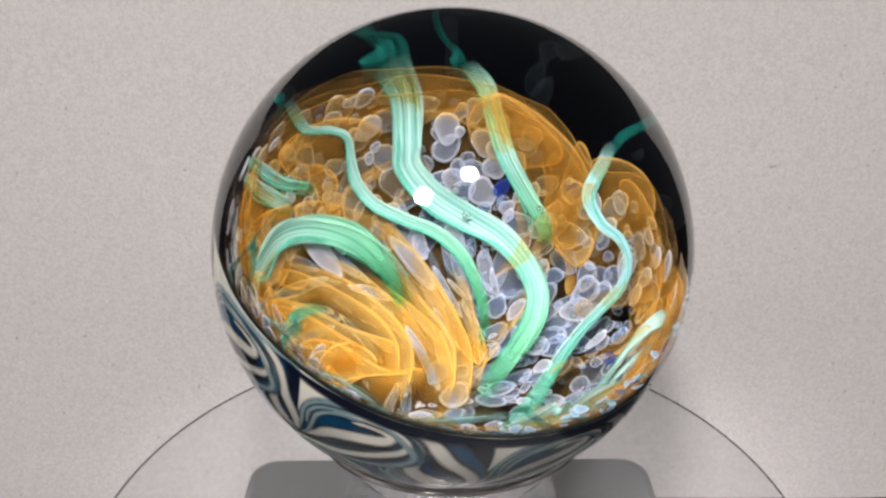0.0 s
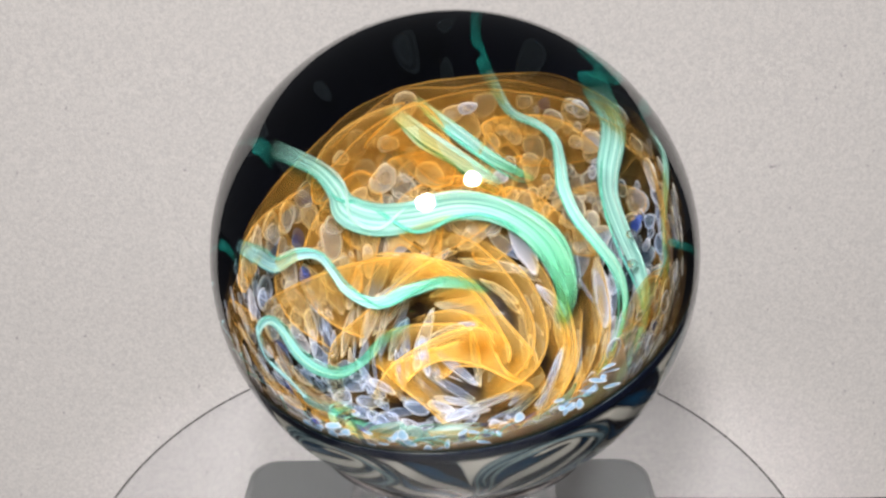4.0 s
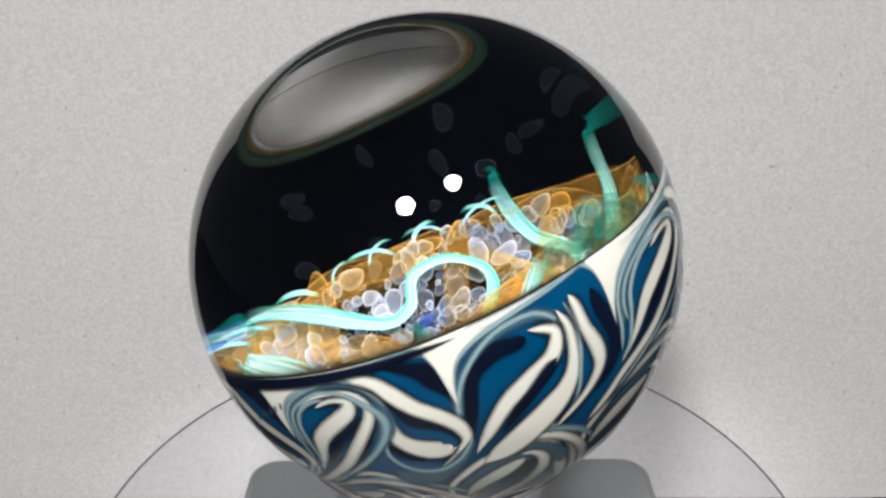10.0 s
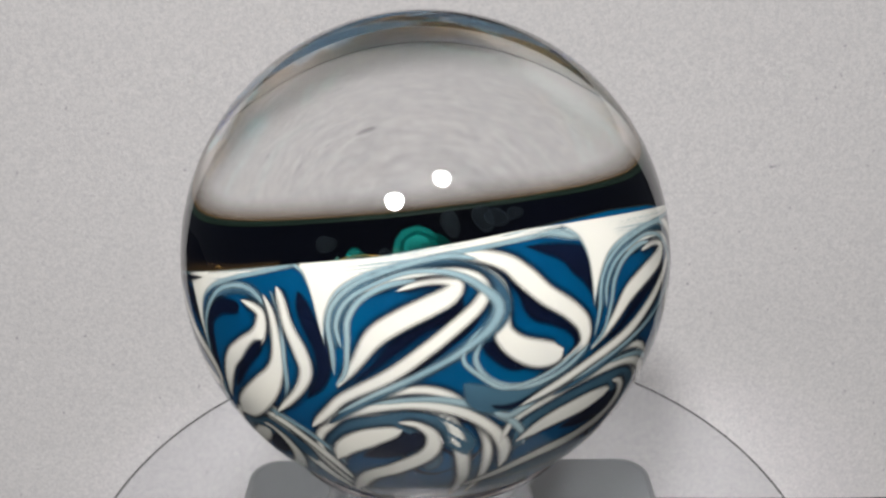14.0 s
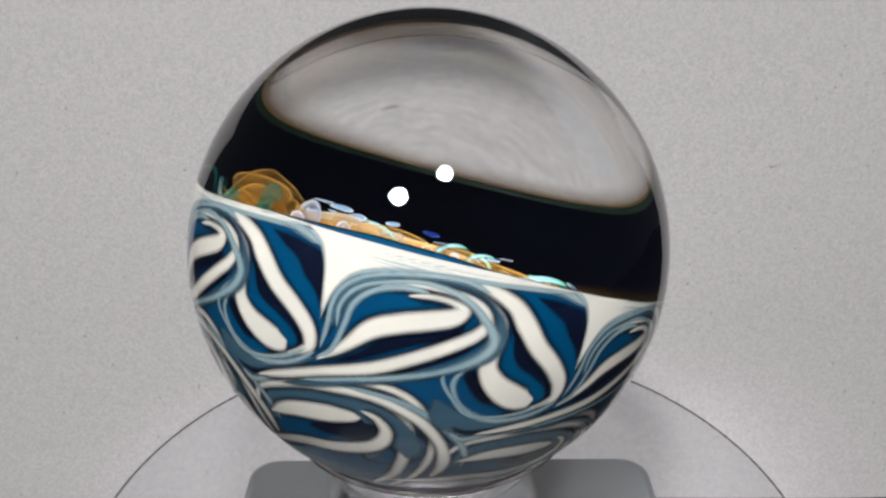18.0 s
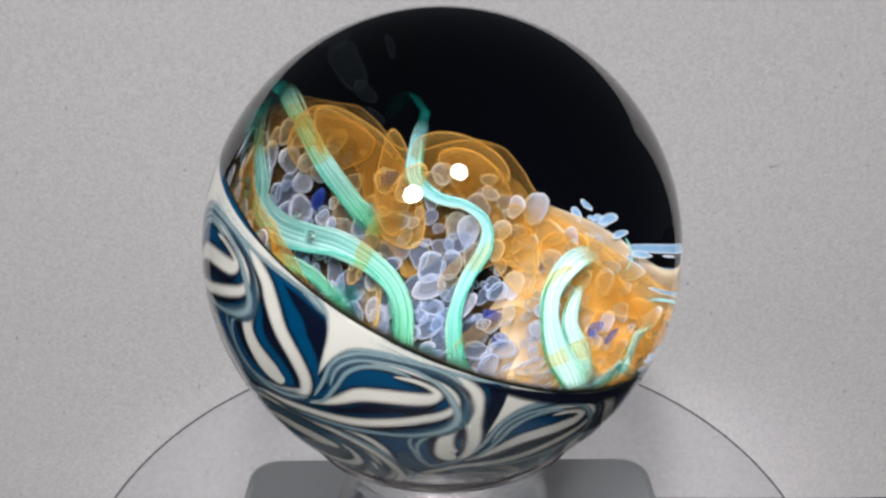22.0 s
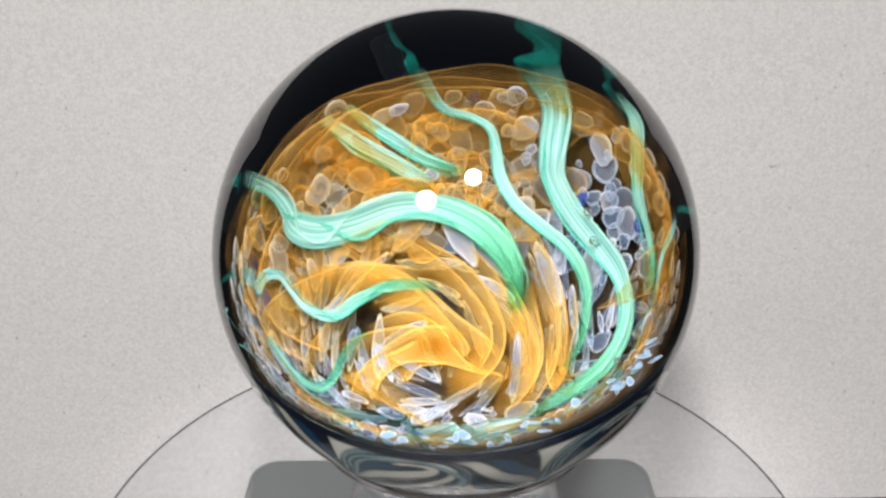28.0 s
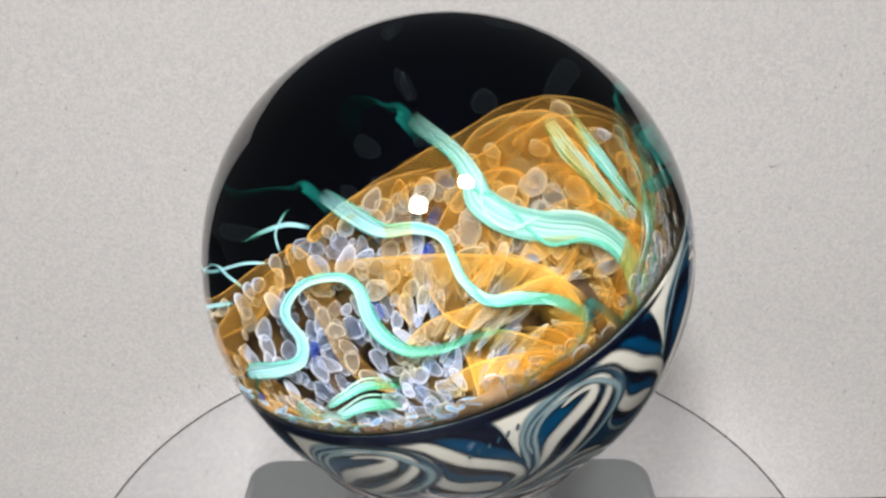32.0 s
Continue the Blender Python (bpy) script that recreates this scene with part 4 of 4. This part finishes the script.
def long_veil(marble, az0, az1, drop, deep, r, seed, material):
    """A veil along the bowl's edge: a bright rolled edge above, thinning out below and towards its ends."""
    def top(az):
        return edge_lat(az) - drop - 0.8 - 1.0 * math.sin(az * 0.09 + seed) - 0.6 * math.sin(az * 0.23 + 2 * seed)

    def bottom(az):
        bay = 1 - 0.62 * max(0.0, 1 - ((az - 88) / 36) ** 2)    # the veils draw back here and leave the chips bare
        return top(az) - deep * bay * (1 + 0.35 * math.sin(az * 0.12 + 3 * seed) + 0.15 * math.sin(az * 0.33 + seed))

    def rim_at(s, f):
        line = 1.0 if f < 0.012 else 0.35 * max(0, 1 - f / 0.12) ** 2
        low = max(0.0, min(1.0, (f - 0.9) / 0.06))
        ends = max(0.0, 1 - min(s, 1 - s) * 14)
        return max(line, 0.8 * low) * (1 - ends) - 0.28 * ends
    sheet_between("veil", marble, az0, az1, top, bottom, lambda a, f: r + 0.012 * math.sin(a * 0.15 + seed) * f, material, rim_at, 110, 30)


def fold(marble, path, wide=10, k=0):
    """A sheet of the whorl that hangs from a bright folded edge along (azimuth, latitude) and thins out towards the whorl's middle."""
    r = 0.566 + 0.0035 * (k % 9)
    line = spline([on_bowl(a, b, 1.0) for a, b in path], 10)
    c = on_bowl(*WHORL, 1.0)
    rows, verts, faces, rim = len(line), [], [], []
    cross = ((0.0, 0.4), (0.02, 0.95), (0.06, 0.75), (0.14, 0.5), (0.3, 0.3), (0.5, 0.1), (0.7, -0.1), (0.85, -0.25), (1.0, -0.4))
    sign = 0.0
    for j, p in enumerate(line):
        d = (line[min(j + 1, rows - 1)] - line[max(j - 1, 0)]).normalized()
        sign += d.cross(p).dot(c - p)
    sign = math.copysign(1.0, sign)
    for j, p in enumerate(line):
        p = p.normalized()
        d = (line[min(j + 1, rows - 1)] - line[max(j - 1, 0)]).normalized()
        side = d.cross(p).normalized() * sign
        t = j / (rows - 1)
        swell = 0.45 + 0.55 * math.sin(math.pi * min(1, 0.08 + 0.84 * t)) + 0.12 * math.sin(9 * t + k)
        fade = min(1.0, t * 6, (1 - t) * 6)
        for o, e in cross:
            q = (p + side * math.tan(radians(wide * swell * o)) + side * 0.004 * math.sin(14 * t + 3 * k)).normalized()
            verts.append(q * (r + 0.03 * o + 0.006 * math.sin(6 * t + k)) * R)
            rim.append(e * fade - 0.45 * (1 - fade))
    n = len(cross)
    for j in range(rows - 1):
        for i in range(n - 1):
            a = j * n + i
            faces.append((a, a + 1, a + n + 1, a + n))
    ob = mesh_object("fold", verts, faces, GOLD, marble)
    with_rim(ob.data, rim)


def build_whorl(marble):
    paths = [
        [(154, -38.8), (138, -46.3), (121, -54.3), (100, -64), (85, -71.9), (75, -81.9), (265, -86.9)], [(171, -37.2), (151, -42.9), (135, -51.4), (116, -61.8), (100, -70.3), (94, -78), (124, -85.3)],
        [(99, -50.3), (84, -58.4), (66, -63.8), (53, -67.1), (35, -73.3), (-2, -77.7)], [(76, -59.7), (50, -65.9), (39, -65), (44, -62.4), (63, -54.5)],
        [(186, -38.5), (167, -46.3), (151, -55.9), (133, -67), (119, -73.9), (133, -79.9)], [(185, -58.7), (158, -61.3), (142, -67.5), (130, -73.5)],
        [(215, -60.4), (182, -68.1), (157, -69.9)], [(200, -75.4), (168, -76.5), (123, -78.6)], [(212, -54.4), (219, -67.2), (244, -77.4), (305, -79.8)],
        [(76, -45.9), (62, -54.2), (42, -61.2), (19, -68.4)], [(197, -34), (180, -39.9), (164, -46.2), (148, -55.3), (131, -64.3), (103, -70.5), (60, -71.9)],
        [(141, -70.5), (119, -77.6), (77, -76.8), (62, -75.6)], [(238, -67.8), (210, -70.4), (182, -72.8), (154, -77.9), (91, -80.1), (64, -74.7)],
    ]
    paths += [
        [(242, -60.1), (211, -64), (179, -66.2), (148, -67.3), (119, -69.5)], [(114, -50.3), (95, -57.8), (72, -64.1), (51, -68.9), (29, -73.5)],
        [(130, -43.6), (113, -53), (94, -60.9), (71, -68.6)], [(112, -34.6), (101, -40.1), (87, -48.8), (73, -54.9), (53, -62.5)],
        [(48, -34.5), (46, -48.7), (40, -61.6), (22, -74), (-41, -80.3)], [(238, -16.9), (221, -25.7), (199, -35.3), (174, -43.3), (156, -49), (140, -54.2)],
        [(243, -49.4), (222, -47.8), (199, -49.7), (170, -47.9), (154, -46)], [(93, -46), (67, -58), (40, -66), (6, -72)], [(202, -55), (184, -61), (162, -65), (143, -71)],
    ]
    for k, path in enumerate(paths):
        fold(marble, path, (10, 7, 12, 8)[k % 4], k)


def outlined_petal(marble, outline, r, seed, material):
    """A thin petal with a bright rolled edge, inside a closed outline of (azimuth, latitude)."""
    pts = [on_bowl(a, b, 1.0) for a, b in outline]
    ring = spline([pts[-1], *pts, pts[0], pts[1]], 8)[8:8 * (len(pts) + 1)]
    c, n = sum(pts, Vector()).normalized(), len(ring)
    verts, rim = [c * (r - 0.02) * R], [0.0]
    rings = ((0.35, 0.0), (0.6, 0.03), (0.78, 0.12), (0.88, 0.3), (0.94, 0.6), (0.98, 0.95), (1.0, 0.7))
    for s, e in rings:
        for j, p in enumerate(ring):
            verts.append((c + (p - c) * s).normalized() * (r - 0.02 * (1 - s * s) + 0.006 * math.sin(12.6 * j / n + seed)) * R)
            rim.append(e)
    faces = [(0, 1 + j, 1 + (j + 1) % n) for j in range(n)]
    for k in range(len(rings) - 1):
        faces += [(1 + k * n + j, 1 + (k + 1) * n + j, 1 + (k + 1) * n + (j + 1) % n, 1 + k * n + (j + 1) % n) for j in range(n)]
    ob = mesh_object("petal", verts, faces, material, marble)
    with_rim(ob.data, rim)


def build_petals(marble):
    rng = random.Random(21)
    u = rng.uniform
    veils = [(30, 205, 0, 26, 0.605), (48, 190, 2.2, 20, 0.598), (60, 205, 5, 30, 0.59), (185, 300, 0.5, 9, 0.605), (-62, 45, 0, 15, 0.605), (-45, 30, 4, 18, 0.598), (-85, 20, 0.5, 28, 0.629), (-70, 8, 12, 30, 0.627), (-58, 14, 2, 20, 0.621)]
    for i, (a, b, drop, deep, r) in enumerate(veils):
        # the PEACH sheets carry the ball's focused light as colour on their side
        long_veil(marble, a, b, drop, deep, r, 1 + i * 1.7, AMBER if r < 0.62 else PEACH)
    k = 0
    for a, b, count, low, wide in ((195, 318, 3, (-22, -14), (40, 60)), (-42, 42, 5, (-26, -12), (26, 40))):
        for i in range(count):   # rounded petals hanging from the bowl's edge
            k += 1
            az = a + (i + 0.5) * (b - a) / count + u(-5, 5)
            petal(marble, az, edge_lat(az) + u(-3, 0.5), u(*low), u(*wide), 0.595 + u(-0.02, 0.012), u(-0.3, 0.5), k, AMBER)
    outlines = [
        [(88, -8), (83, 1), (71, -1.4), (63, -5), (63, -11), (73, -17), (83, -15)], [(60, -2), (54, -5), (52, -12), (51, -19), (47, -26), (52, -27.5), (58, -20)],
        [(169, -14), (163, -19), (157, -27.6), (148, -30.2), (142, -27.4), (148, -20.5), (157, -11.3)], [(173, -12.5), (167, -7.8), (158, -3.7), (152, -11.8), (150, -23.3), (152, -28.9), (159, -28.3), (163, -24), (167, -17)],
        [(168, -19), (154, -20.1), (143, -25.9), (137, -31.3), (145, -33.5), (160, -27)], [(84, 2), (64, -2.1), (50, -11.3), (42, -21.3), (42, -28.7), (51, -29.2), (70, -20)],
        [(142, -13.7), (129, -10.5), (118, -9.9), (109, -15), (118, -22), (134, -24)], [(137, -31.3), (128, -31.3), (116, -35.5), (102, -41), (115, -44), (130, -39)],
        [(45, -6), (44, -1.2), (38, 1), (30, -1), (22, -7), (12, -13), (5, -25), (18, -24), (33, -14)], [(191, -19.8), (183, -21.4), (175, -16.6), (167, -10.3), (160, -4), (172, -4), (184, -9)],
    ]
    for i, outline in enumerate(outlines):
        outlined_petal(marble, outline, 0.598 - 0.004 * (i % 4), i, AMBER)
    build_whorl(marble)
    for i in range(4):    # tongues further down
        petal(marble, 105 + i * 25 + u(-6, 6), u(-28, -14), u(-58, -42), u(20, 36), 0.59 + u(-0.02, 0.01), u(0.3, 0.9), 50 + i, AMBER)
    for i in range(8):   # narrow folds
        petal(marble, -150 + i * 29 + u(-8, 8), u(-12, -6), u(-56, -34), u(5, 11), 0.575 + u(-0.02, 0.01), u(0.2, 0.8), 130 + i, AMBER)


def build_bubbles(marble):
    """Small air bubbles trapped over the ribbons."""
    v, f = lathe([(0.012 * R * math.cos(t), 0.012 * R * math.sin(t)) for t in np.linspace(-math.pi / 2, math.pi / 2, 11)], 20)
    for az, lat, size in ((80, -32, 1.0), (33, -28, 0.7), (86, -26, 1.0), (27, -36, 0.7), (60, -21, 0.6)):
        b = mesh_object("air_bubble", [tuple(c * size for c in p) for p in v], f, AIR, marble)
        b.location = on_bowl(az, lat, 0.545) * R


def build_marble():
    marble = new("glass_marble")
    tagged(marble, "clear glass marble with swirled blue cup, amber petals and teal ribbons", "marble")
    build_glass(marble)
    build_cup(marble)
    build_film(marble)
    build_ribbons(marble)
    build_fringe(marble)
    build_petals(marble)
    build_chips(marble)
    build_bubbles(marble)
    return marble


def marble_pose(t):
    # the dome leans 23 degrees from the turning axis; the ball sits a little off centre
    lean = Matrix(((0.96768, 0.0, -0.25217), (0.07859, 0.95019, 0.30161), (0.2396, -0.31168, 0.91948))).transposed().to_4x4()
    return pose(0, 0, CENTRE_Z, 0, 0, TURN * t) @ Matrix.Translation((0.04912 * R, 0.03697 * R, 0)) @ lean


build_setting()
DISC, RING = build_turntable()
MARBLE = build_marble()


def motions():
    times = [k * 2.0 for k in range(17)]
    walk(MARBLE, [(t, marble_pose(t)) for t in times])
    walk(DISC, [(t, pose(0.03 * R, 0, CENTRE_Z, 0, 0, TURN * t)) for t in times])
    walk(RING, [(t, pose(0, 0, CENTRE_Z, 0, 0, TURN * t) @ Matrix.Translation((0.04912 * R, 0.03697 * R, 0))) for t in times])


motions()
